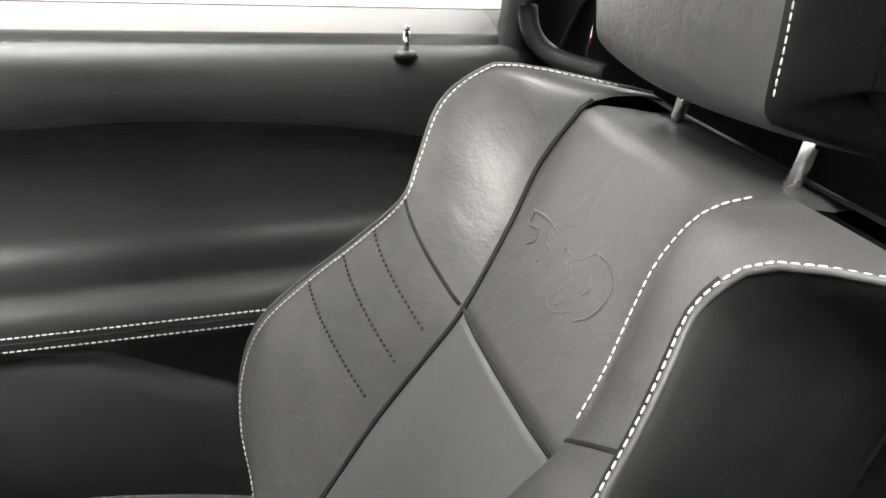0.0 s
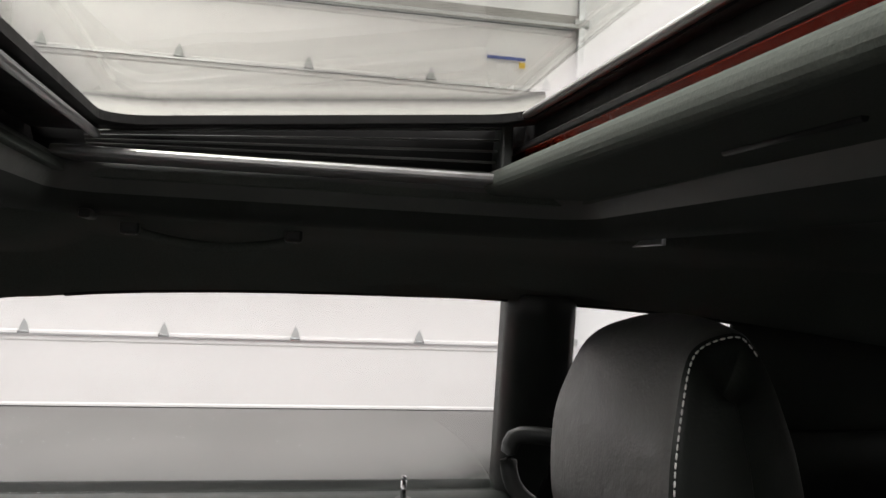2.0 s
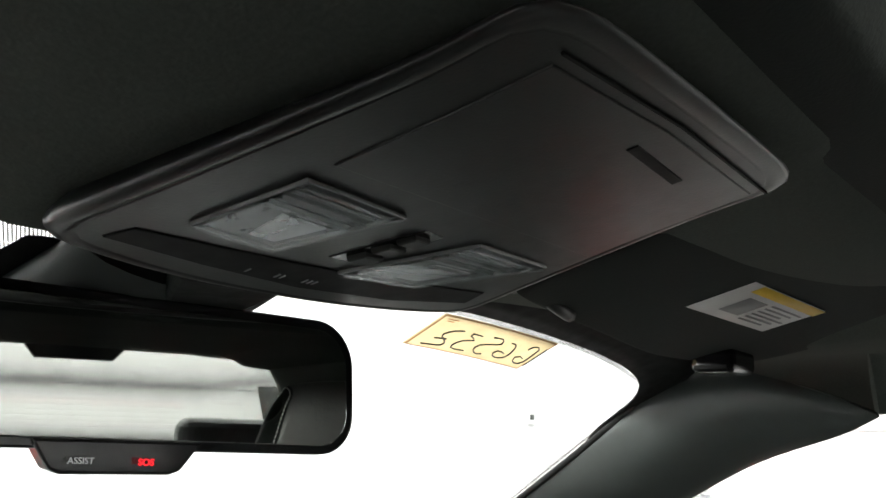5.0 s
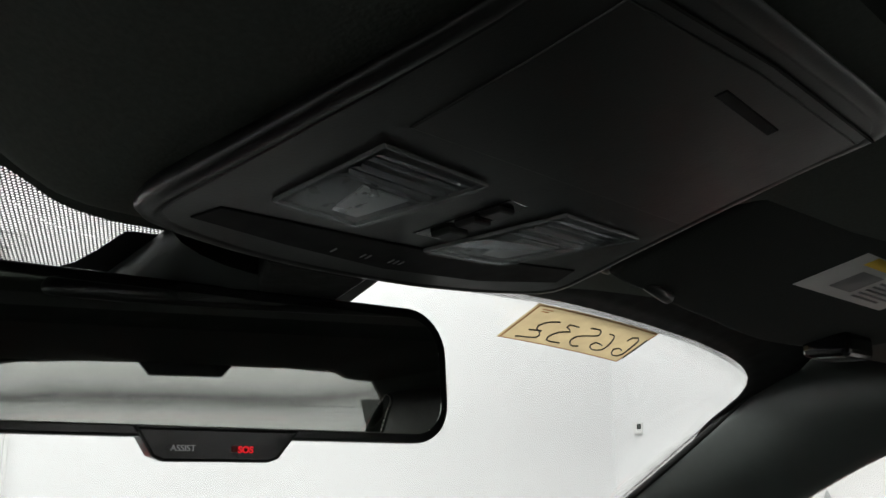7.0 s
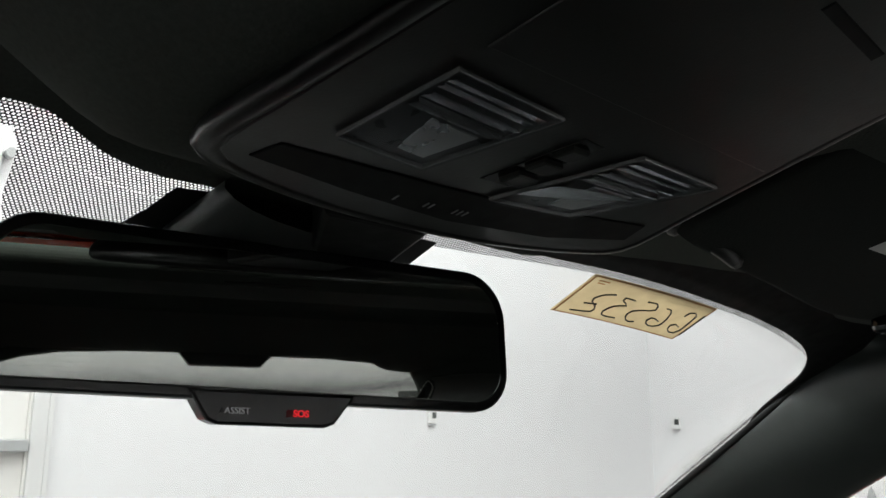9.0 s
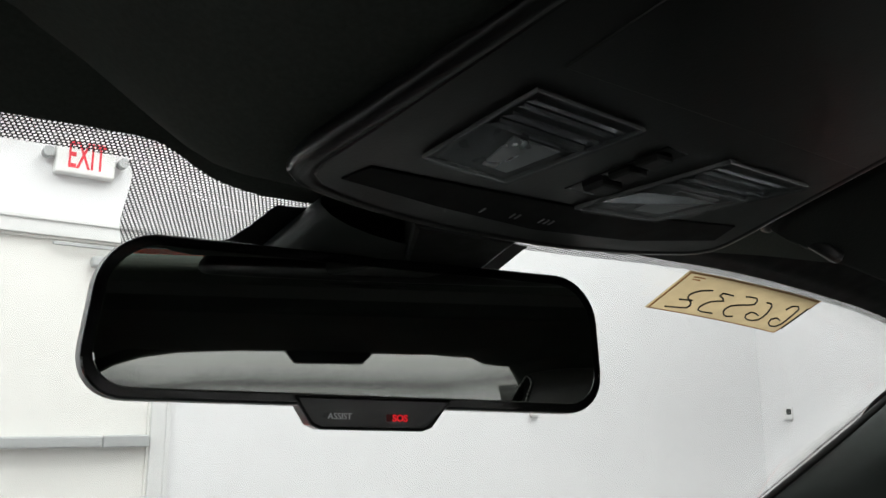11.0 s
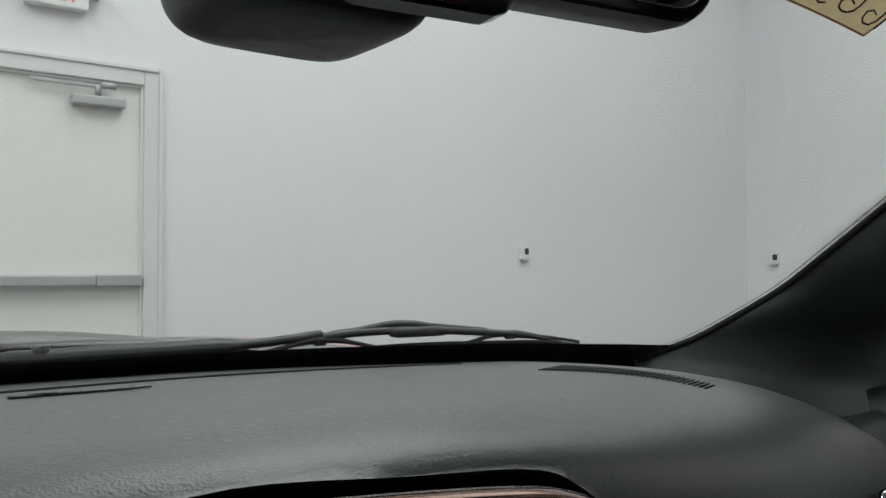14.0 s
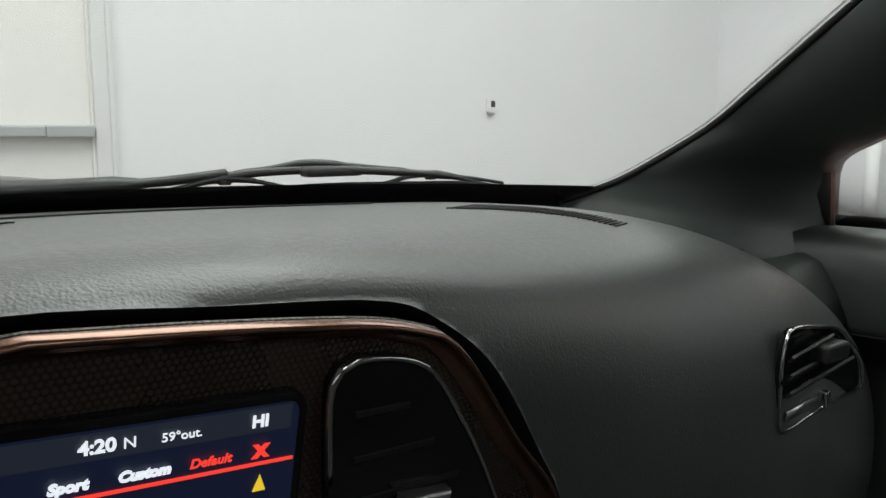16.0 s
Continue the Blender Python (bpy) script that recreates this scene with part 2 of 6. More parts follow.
def thick(bm, d, away=None):
    """Give an open sheet the thickness d: towards the direction away, or else behind its faces."""
    d = abs(d)
    bmesh.ops.recalc_face_normals(bm, faces=bm.faces)
    bm.normal_update()
    total = Vector((0, 0, 0))
    for f in bm.faces:
        total += f.normal * f.calc_area()
    s = 1.0 if away and total.dot(Vector(away)) > 0 else -1.0
    front, rim = bm.faces[:], [e for e in bm.edges if len(e.link_faces) == 1]
    twin = {v: bm.verts.new(v.co + v.normal * d * s) for v in bm.verts[:]}
    for f in front:
        nf = bm.faces.new([twin[v] for v in reversed(f.verts)])
        nf.smooth = f.smooth
    for e in rim:
        a, b = e.verts
        bm.faces.new((a, b, twin[b], twin[a]))
    bmesh.ops.recalc_face_normals(bm, faces=bm.faces)
    return bm


def smooth(bm, on=True):
    for f in bm.faces:
        f.smooth = on
    return bm


def block(lo, hi, bevel=0.0, seg=2):
    bm = bmesh.new()
    bmesh.ops.create_cube(bm, size=1)
    lo, hi = Vector(lo), Vector(hi)
    for v in bm.verts:
        v.co = Vector([(lo[k] + hi[k]) / 2 + v.co[k] * (hi[k] - lo[k]) for k in range(3)])
    if bevel:
        bmesh.ops.bevel(bm, geom=bm.edges[:], offset=bevel, segments=seg, profile=0.5, affect="EDGES")
    return bm


def plate(outline, at, u, v, depth, bevel=0.0, seg=2):
    """A plate: a flat outline of (a, b) pairs on the axes u and v at a place, depth thick along u x v (away from the front)."""
    at, u, v = Vector(at), Vector(u).normalized(), Vector(v).normalized()
    n = u.cross(v).normalized()
    bm = bmesh.new()
    top = [bm.verts.new(at + u * a + v * b) for a, b in outline]
    f = bm.faces.new(top)
    r = bmesh.ops.extrude_face_region(bm, geom=[f])
    for e in r["geom"]:
        if isinstance(e, bmesh.types.BMVert):
            e.co += n * depth
    bmesh.ops.recalc_face_normals(bm, faces=bm.faces)
    if bevel:
        rim = [e for e in bm.edges if abs((e.verts[0].co - e.verts[1].co).normalized().dot(n)) < 0.5]
        bmesh.ops.bevel(bm, geom=rim, offset=bevel, segments=seg, profile=0.5, affect="EDGES")
    return bm


def round_rect(w, h, r, n=5, cx=0.0, cy=0.0):
    out = []
    for sx, sy, a0 in ((1, 1, 0), (-1, 1, 90), (-1, -1, 180), (1, -1, 270)):
        for k in range(n + 1):
            a = radians(a0 + 90 * k / n)
            out.append((cx + sx * (w / 2 - r) + r * math.cos(a), cy + sy * (h / 2 - r) + r * math.sin(a)))
    return out


def tube(pts, r, n=8, closed=False, flat=1.0, cap=True):
    """A round bar along pts; r may be a list. flat: its height by its width."""
    pts = [Vector(p) for p in pts]
    rs = r if isinstance(r, (list, tuple)) else [r] * len(pts)
    rows, up = [], Vector((0, 0, 1))
    for i, p in enumerate(pts):
        a = pts[i - 1] if (i or closed) else p
        b = pts[(i + 1) % len(pts)] if (i + 1 < len(pts) or closed) else p
        t = (b - a).normalized()
        s = t.cross(up)
        s = s.normalized() if s.length > 1e-4 else Vector((1, 0, 0))
        w = s.cross(t)
        rows.append([p + s * rs[i] * math.cos(2 * math.pi * k / n) + w * rs[i] * flat * math.sin(2 * math.pi * k / n) for k in range(n)])
    bm = grid(rows, close_u=True, close_v=closed)
    if not closed and cap:
        bm.verts.ensure_lookup_table()
        bm.faces.new(bm.verts[:n])
        bm.faces.new(bm.verts[-n:])
        bmesh.ops.recalc_face_normals(bm, faces=bm.faces)
    return bm


def merge(*bms):
    """Several bmeshes as one."""
    out = bms[0]
    for b in bms[1:]:
        me = bpy.data.meshes.new("tmp")
        b.to_mesh(me)
        b.free()
        out.from_mesh(me)
        bpy.data.meshes.remove(me)
    return out


def dashes(pts, length, gap, w, h, normal=None):
    """Stitches: short rounded bars along a line of points."""
    pts = [Vector(p) for p in pts]
    s = [0.0]
    for a, b in zip(pts, pts[1:]):
        s.append(s[-1] + (b - a).length)

    def at(d):
        for i in range(len(s) - 1):
            if d <= s[i + 1]:
                return pts[i].lerp(pts[i + 1], (d - s[i]) / max(1e-9, s[i + 1] - s[i]))
        return pts[-1]
    bm = bmesh.new()
    d = 0.0
    nrm = Vector(normal) if normal else Vector((0, -1, 0.4))
    while d + length < s[-1]:
        a, b = at(d), at(d + length)
        t = (b - a).normalized()
        side = t.cross(nrm).normalized() * w
        up = side.cross(t).normalized() * h
        m1, m2 = a.lerp(b, 0.2), a.lerp(b, 0.8)
        ring = []
        for p, k in ((a, 0.3), (m1, 1), (m2, 1), (b, 0.3)):
            ring.append([bm.verts.new(p + side * k), bm.verts.new(p + up * k), bm.verts.new(p - side * k), bm.verts.new(p - up * k)])
        for r1, r2 in zip(ring, ring[1:]):
            for k in range(4):
                bm.faces.new((r1[k], r1[(k + 1) % 4], r2[(k + 1) % 4], r2[k])).smooth = True
        d += length + gap
    return bm


def empty(name, at, **tags):
    ob = new(name)
    ob.empty_display_size = 0.05
    ob.location = at
    return tagged(ob, **tags)


def place(ob):
    """Where a thing or part stands in the world."""
    p = Vector(ob.location)
    while ob.parent:
        ob = ob.parent
        p += Vector(ob.location)
    return p


def part(name, bm, material, parent, label=""):
    """Link a bmesh, given in world places, as one mesh under a thing or a part."""
    base = place(parent)
    for v in bm.verts:
        v.co -= base
    me = bpy.data.meshes.new(name)
    bm.to_mesh(me)
    bm.free()
    me.materials.append(material)
    ob = new(name, me)
    ob.parent = parent
    return tagged(ob, label=label)


def thing(name, bm, material, **tags):
    """Link a bmesh, given in world places, as a top-level mesh whose origin is its base."""
    co = [v.co for v in bm.verts]
    base = Vector(((min(c.x for c in co) + max(c.x for c in co)) / 2, (min(c.y for c in co) + max(c.y for c in co)) / 2, min(c.z for c in co)))
    for v in bm.verts:
        v.co -= base
    me = bpy.data.meshes.new(name)
    bm.to_mesh(me)
    bm.free()
    me.materials.append(material)
    ob = new(name, me)
    ob.location = base
    return tagged(ob, **tags)


def lettering(name, body, at, u, v, size, material, parent, bold=0.0, shear=0.0, label="", width=None):
    """Words in the built-in font, turned into a mesh: they start at a place, run along u, and stand along v."""
    cu = bpy.data.curves.new(name, "FONT")
    cu.body, cu.size, cu.extrude, cu.offset, cu.shear = body, size, 0.0002, bold, shear
    tmp = bpy.data.objects.new("tmp", cu)
    me = bpy.data.meshes.new_from_object(tmp)
    bpy.data.objects.remove(tmp)
    bpy.data.curves.remove(cu)
    u, v = Vector(u).normalized(), Vector(v).normalized()
    n = u.cross(v)
    base = place(parent)
    if width:
        k = width / max(w.co.x for w in me.vertices)
        for w in me.vertices:
            w.co.x *= k
    for w in me.vertices:
        w.co = Vector(at) - base + u * w.co.x + v * w.co.y + n * w.co.z
    me.materials.clear()
    me.materials.append(material)
    ob = new(name, me)
    ob.parent = parent
    return tagged(ob, label=label)


# ---- the hall ----
XR, YF, XL, YB, ZC = 7.4, 5.4, -6.5, -8.0, 5.4      # right wall, front wall, left wall, rear wall, ceiling
FZ = -0.037                                           # the hall's floor
CX = 0.03                                            # the car's middle line

tagged(thing("floor", block((XL - 0.2, YB - 0.2, FZ - 0.2), (XR + 0.4, YF + 0.4, FZ)), CONCRETE), label="smooth grey concrete floor of the hall", category="floor", kind="structure")
tagged(thing("ceiling", block((XL - 0.2, YB - 0.2, ZC), (XR + 0.4, YF + 0.4, ZC + 0.2)), WALLPAINT), label="plain white ceiling high over the hall", category="ceiling", kind="structure")
tagged(thing("wall_left", block((XL - 0.2, YB - 0.2, FZ), (XL, YF + 0.2, ZC)), WALLPAINT), label="plain white painted wall", category="wall", kind="structure")
tagged(thing("wall_rear", block((XL, YB - 0.2, FZ), (XR, YB, ZC)), WALLPAINT), label="plain white painted wall", category="wall", kind="structure")

# front wall with the opening of the exit door
DX0, DX1, DZ = 0.42, 1.38, 2.2
wf = merge(block((XL, YF, FZ), (DX0 - 0.03, YF + 0.2, ZC)), block((DX1 + 0.03, YF, FZ), (XR, YF + 0.2, ZC)), block((DX0 - 0.03, YF, DZ + 0.03), (DX1 + 0.03, YF + 0.2, ZC)))
tagged(thing("wall_front", wf, WALLPAINT), label="smooth white painted wall with an exit door", category="wall", kind="structure")

# right wall with the wide opening of the overhead door
GY0, GY1, GZ, SEC = -2.66, 3.55, 3.7, 0.612
wr = merge(block((XR, YB, FZ), (XR + 0.3, GY0, ZC)), block((XR, GY1, FZ), (XR + 0.3, YF, ZC)), block((XR, GY0, GZ + 0.05), (XR + 0.3, GY1, ZC)))
tagged(thing("wall_right", wr, WALLPAINT), label="white painted wall round a wide overhead door", category="wall", kind="structure")


def overhead_door(x, y0, y1, face, hinge_ys, hardware=True):
    """A sectional door in the plane x, seen from the side face (-1: from smaller x)."""
    d = empty("overhead_door", (x, (y0 + y1) / 2, 0), label="white ribbed sectional overhead door, closed, with steel hinges", category="garage door")
    t = 0.045 * -face
    for k in range(6):
        z0, z1 = k * SEC + 0.004, (k + 1) * SEC - 0.004
        prof = [(0.0, z0), (0.0, z0 + 0.02), (-0.012, z0 + 0.032), (-0.012, z1 - 0.06), (0.0, z1 - 0.045), (0.0, z1)]
        rows = [[V(x - face * px * -1, y, pz) for px, pz in prof] for y in (y0, y1)]
        sec = part("section", thick(grid(rows), 0.04, (-face, 0, 0)), PANEL, d)
        smooth_off = sec.data
        for p in smooth_off.polygons:
            p.use_smooth = False
        if k == 0:
            part("bottom_seal", block((x - 0.02, y0, -0.0), (x + 0.03, y1, 0.006)), RUBBER, d)
        else:
            part("joint_strip", block((min(x + face * 0.004, x + face * 0.02), y0, z0 - 0.016), (max(x + face * 0.004, x + face * 0.02), y1, z0 - 0.0)), SATIN, d)
            for hy in hinge_ys:
                plate_o = [(-0.035, -0.01), (0.035, -0.01), (0.035, 0.045), (0.018, 0.09), (0.0, 0.125), (-0.018, 0.09), (-0.035, 0.045)]
                h = part("hinge", plate(plate_o, (x + face * 0.018, hy, z0), (0, 1, 0), (0, 0, 1), 0.012 * -face, 0.003), GREYMETAL, d)
                part("hinge_pin", tube([(x + face * 0.025, hy - 0.045, z0 + 0.012), (x + face * 0.025, hy + 0.045, z0 + 0.012)], 0.012, 8), STEEL, h)
    if hardware:
        part("top_rail", block((x - 0.1, y0, 6 * SEC), (x - 0.02, y1, 6 * SEC + 0.035), 0.004), GREYMETAL, d)
        part("top_seal", block((x - 0.06, y0, 6 * SEC + 0.036), (x + 0.02, y1, 6 * SEC + 0.13), 0.004), mat_header, d, "grey rubber head seal")
        for yy in (y0, y1):
            tr = part("track", merge(block((x - 0.09, yy - 0.03, 0), (x - 0.085, yy + 0.03, GZ + 0.9)), block((x - 0.085, yy - 0.03, 0), (x - 0.03, yy - 0.026, GZ + 0.9)), block((x - 0.085, yy + 0.026, 0), (x - 0.03, yy + 0.03, GZ + 0.9))), STEEL, d)
            for k in range(7):
                part("roller_bracket", block((x - 0.1, yy - 0.075, k * SEC + 0.02), (x - 0.03, yy + 0.075, k * SEC + 0.09), 0.006), GREYMETAL, tr)
    return d


mat_header = mat("grey_seal", (0.3, 0.29, 0.28), 0.7, vary=0.1, scale=40)
od = overhead_door(XR + 0.03, GY0, GY1, -1, [2.16 - 1.127 * k for k in range(-1, 5)])
lb = part("maker_label", plate([(0, 0), (-0.38, 0), (-0.38, 0.03), (0, 0.03)], (XR + 0.012, -1.75, 3.325), (0, 1, 0), (0, 0, 1), 0.003), BLUEPRINT, od, "narrow blue maker's label with a yellow square")
part("label_square", plate([(-0.32, -0.07), (-0.38, -0.07), (-0.38, -0.015), (-0.32, -0.015)], (XR + 0.012, -1.75, 3.325), (0, 1, 0), (0, 0, 1), 0.003), LABELYELLOW, lb)
od.location.z = FZ

# a second overhead door behind the car
rear_door = empty("rear_overhead_door", (0.0, YB + 0.02, 0), label="white ribbed sectional overhead door, closed, in the rear wall", category="garage door")
for k in range(6):
    z0, z1 = FZ + k * SEC + 0.002, FZ + (k + 1) * SEC - 0.002
    prof_ = []
    for q in range(12):
        a, b = z0 + (z1 - z0) * q / 12, z0 + (z1 - z0) * (q + 1) / 12
        prof_ += [(0.0, a + 0.002), (0.004, a + 0.006), (0.004, b - 0.006), (0.0, b - 0.002)]
    part("section", smooth(thick(grid([[V(x, YB + 0.03 + d, z) for d, z in prof_] for x in (-3.4, -1.1, -1.094, 1.2, 1.206, 3.6)]), 0.02, (0, -1, 0)), False), PANEL, rear_door)

# exit door with its frame, closer and push bar
door = empty("door_1", ((DX0 + DX1) / 2, YF, 0), label="white painted steel exit door, closed, in a white frame", category="door", kind="structure")
part("leaf", block((DX0 + 0.004, YF + 0.03, FZ + 0.01), (DX1 - 0.004, YF + 0.075, DZ - 0.004), 0.003), DOORPAINT, door)
fw = 0.105
for nm, lo, hi in (("jamb", (DX1, YF - 0.018, FZ), (DX1 + fw, YF + 0.12, DZ + fw)), ("jamb", (DX0 - fw, YF - 0.018, FZ), (DX0, YF + 0.12, DZ + fw)), ("head", (DX0, YF - 0.018, DZ), (DX1, YF + 0.12, DZ + fw))):
    part(nm, block(lo, hi, 0.006), SHADEFRAME, door)
for lo, hi in (((DX1 + fw - 0.022, YF - 0.03, FZ), (DX1 + fw + 0.004, YF - 0.016, DZ + fw + 0.004)), ((DX0 - fw - 0.004, YF - 0.03, FZ), (DX0 - fw + 0.022, YF - 0.016, DZ + fw + 0.004)), ((DX0 - fw + 0.022, YF - 0.03, DZ + fw - 0.022), (DX1 + fw - 0.022, YF - 0.016, DZ + fw + 0.004))):
    part("backband", block(lo, hi, 0.005), SHADEFRAME, door)
for nm, lo, hi in (("stop", (DX1 - 0.014, YF + 0.005, FZ), (DX1 + 0.0, YF + 0.03, DZ)), ("stop", (DX0, YF + 0.005, FZ), (DX0 + 0.014, YF + 0.03, DZ)), ("stop", (DX0 + 0.014, YF + 0.005, DZ - 0.014), (DX1 - 0.014, YF + 0.03, DZ))):
    part(nm, block(lo, hi, 0.002), DOORPAINT, door)
cl = part("closer", block((DX1 - 0.4, YF - 0.045, DZ - 0.155), (DX1 - 0.11, YF + 0.028, DZ - 0.095), 0.012, 3), GREYMETAL, door, "grey hydraulic door closer")
part("closer_arm", merge(tube([(DX1 - 0.26, YF - 0.02, DZ - 0.09), (DX1 - 0.26, YF - 0.02, DZ - 0.035)], 0.018, 10), block((DX1 - 0.62, YF - 0.03, DZ - 0.05), (DX1 - 0.22, YF - 0.015, DZ - 0.03), 0.003), tube([(DX1 - 0.25, YF - 0.04, DZ - 0.035), (DX1 - 0.17, YF - 0.04, DZ - 0.035)], 0.02, 10)), GREYMETAL, cl)
pb = part("push_bar", block((DX0 + 0.1, YF - 0.055, 1.02), (DX1 - 0.27, YF - 0.02, 1.085), 0.012, 3), GREYMETAL, door, "grey steel push bar across the leaf")
part("bar_case", block((DX1 - 0.27, YF - 0.05, 1.018), (DX1 - 0.012, YF - 0.015, 1.088), 0.01, 3), GREYMETAL, pb)
part("bar_base", block((DX0 + 0.09, YF - 0.02, 1.03), (DX1 - 0.01, YF + 0.03, 1.075), 0.003), GREYMETAL, pb)

# exit sign
ex = empty("exit_sign", (0.92, YF - 0.03, 2.63), label="white illuminated exit sign with red letters and side lamp heads", category="exit sign")
bx = part("housing", block((0.725, YF - 0.07, 2.567), (1.055, YF, 2.777), 0.01), WHITEPLASTIC, ex)
lettering("letters", "EXIT", (0.787, YF - 0.0715, 2.604), (1, 0, 0), (0, 0, 1), 0.228, REDLETTER, bx, bold=0.003, width=0.212)
for sx in (0.685, 1.1):
    part("lamp_head", merge(tube([(sx, YF - 0.09, 2.675), (sx, YF - 0.02, 2.675)], 0.03, 14), block((min(sx, 0.9) if sx < 0.9 else 1.05, YF - 0.03, 2.662), (0.73 if sx < 0.9 else sx, YF - 0.015, 2.688))), GREYMETAL, ex)


def wall_control(at, along, out, w=0.085, h=0.1):
    """A small white wall controller with a dark display and a shelf below."""
    at, along, out = Vector(at), Vector(along), Vector(out)
    t = empty("thermostat", at, label="small white wall thermostat with a dark display", category="thermostat", group="thermostats")

    def bx3(c, sx, sz, d):
        c = at + along * c[0] + Vector((0, 0, c[1]))
        a, b = c - along * sx / 2 - Vector((0, 0, sz / 2)), c + along * sx / 2 + Vector((0, 0, sz / 2)) + out * d
        return block([min(p, q) for p, q in zip(a, b)], [max(p, q) for p, q in zip(a, b)], 0.003)
    case = part("case", bx3((0, 0), w, h, 0.025), WHITEPLASTIC, t)
    part("display", bx3((w * 0.16, h * 0.12), w * 0.5, h * 0.5, 0.028), DARKSCREEN, case)
    part("lower_lip", bx3((0, -h * 0.62), w * 0.75, 0.014, 0.03), GREYMETAL, case)


wall_control((4.366, YF, 1.256), (1, 0, 0), (0, -1, 0))
wall_control((XR, 5.1, 1.235), (0, -1, 0), (-1, 0, 0), 0.1, 0.11)
for k, sx in enumerate((4.88, 5.02)):
    sw = empty("light_switch", (sx, YF, 0.5), label="white twin socket plate on the wall", category="switch", group="wall plates")
    pl_ = part("cover_plate", block((sx - 0.035, YF - 0.008, 0.44), (sx + 0.035, YF, 0.56), 0.003), WHITEPLASTIC, sw)
    part("rocker", block((sx - 0.015, YF - 0.012, 0.47), (sx + 0.015, YF - 0.004, 0.53), 0.002), WHITEPLASTIC, pl_)

# guard post beside the overhead door
gp = empty("guard_post", (7.17, 3.72, FZ), label="white guard post with a yellow and black band", category="bollard")
part("post", tube([(7.17, 3.72, FZ), (7.17, 3.72, 1.05)], 0.06, 18), WHITEPLASTIC, gp)
part("band", block((7.02, 3.84, FZ), (7.12, 3.94, 0.18), 0.01), YELLOW, gp)
part("band", block((7.02, 3.84, 0.18), (7.12, 3.94, 0.23), 0.01), RUBBER, gp)


# ---- the car's shell ----
def ws(X, v):
    """The windscreen: X from the middle line, v from base (0) to top (1)."""
    yb, zb = 1.13 - 0.55 * X * X, 0.965 + 0.01 * abs(X)
    yt, zt = 0.585 + 0.15 * X * X, 1.222 - 0.14 * X * X
    y, z = yb + (yt - yb) * v, zb + (zt - zb) * v
    bow = 0.016 * math.sin(math.pi * v)
    half = 0.64 + (0.57 - 0.64) * v
    return V(CX + X * half / 0.64, y + bow, z + bow)


car = empty("car", (CX, 0.3, 0.0), label="red two-door coupe with a black leather interior and open tilt sunroof", category="car")
wsr = [[ws(-0.64 + 1.28 * j / 24, i / 12 * 1.04) for j in range(25)] for i in range(13)]
shield = part("windscreen", thick(grid(wsr), 0.004), GLASS, car, "clear curved windscreen glass")
shield.visible_shadow = False


def ws_patch(name, outline, material, lift=-0.003):
    """A printed patch on the inside of the screen, between two edges v0(X), v1(X)."""
    xs, v0, v1 = outline
    rows, uvs = [], []
    for i in range(9):
        r, q = [], []
        for X in xs:
            a, b = v0(X), v1(X)
            p = ws(X, a + (b - a) * i / 8)
            r.append(p + V(0, lift * 0.5, lift))
            q.append((X, (a + (b - a) * i / 8) * 0.6))
        rows.append(r)
        uvs.append(q)
    ob = part(name, grid(rows, uv=uvs), material, shield)
    return ob


xs_all = [-0.635 + 1.27 * k / 48 for k in range(49)]
head_v = curve1([-0.2, -0.128, -0.119, -0.1016, -0.09, -0.067, 0.0, 0.1, 0.172, 0.227, 0.336, 0.407, 0.481, 0.546, 0.594, 0.635], [1.023, 1.0165, 1.012, 0.9935, 0.984, 0.976, 0.976, 0.985, 1.0, 1.012, 1.029, 1.042, 1.051, 1.052, 1.038, 0.977])
ws_patch("top_frit", ([-0.635 + 1.27 * k / 254 for k in range(255)], lambda X: head_v(X) - 0.011, lambda X: head_v(X) + 0.012), FRIT, -0.0065)
rows = [[ws(X, v) + V(0, -0.0015, -0.003) for v in (-0.1, 0.0, 0.04, 0.085 - 0.045 * max(0.0, X / 0.62) ** 3)] for X in xs_all]
part("base_frit", grid(rows), RUBBER, shield)
ear = curve1([-0.128, -0.124, -0.1218, -0.119, -0.113, -0.11, -0.1, 0.1], [1.001, 0.99, 0.972, 0.945, 0.917, 0.907, 0.86, 0.86])
ws_patch("mirror_frit", ([-0.128 + 0.028 * k / 40 for k in range(40)] + [-0.1 + 0.18 * k / 40 for k in range(41)], ear, lambda X: head_v(X) - 0.0105), FRIT, -0.007)

ws_patch("header_seal", ([-0.40 + 0.48 * k / 60 for k in range(61)], lambda X: head_v(X) + 0.0105, lambda X: 1.25), CLOTH, -0.0072)
solid = curve1([-0.088, -0.0825, -0.0741, -0.0675, -0.065, 0.08], [0.90, 0.9154, 0.9324, 0.948, 0.98, 0.98])
ws_patch("solid_frit", ([-0.088 + 0.168 * k / 40 for k in range(41)], lambda X: 0.8, solid), RUBBER, -0.008)

# headliner: profile across, and its fall towards the windscreen
prof = curve1([0, 0.30, 0.36, 0.385, 0.41, 0.45, 0.50, 0.54, 0.56, 0.58], [1.262, 1.26, 1.258, 1.25, 1.236, 1.228, 1.222, 1.21, 1.198, 1.178])
fall = curve1([-1.2, -0.8, -0.3, 0.315, 0.335, 0.365, 0.41, 0.50, 0.60], [-0.03, -0.016, -0.004, 0.0, -0.013, -0.031, -0.0385, -0.044, -0.048])
mid = curve1([0, 0.3, 0.5, 0.6], [1.0, 1.0, 0.5, 0.4])


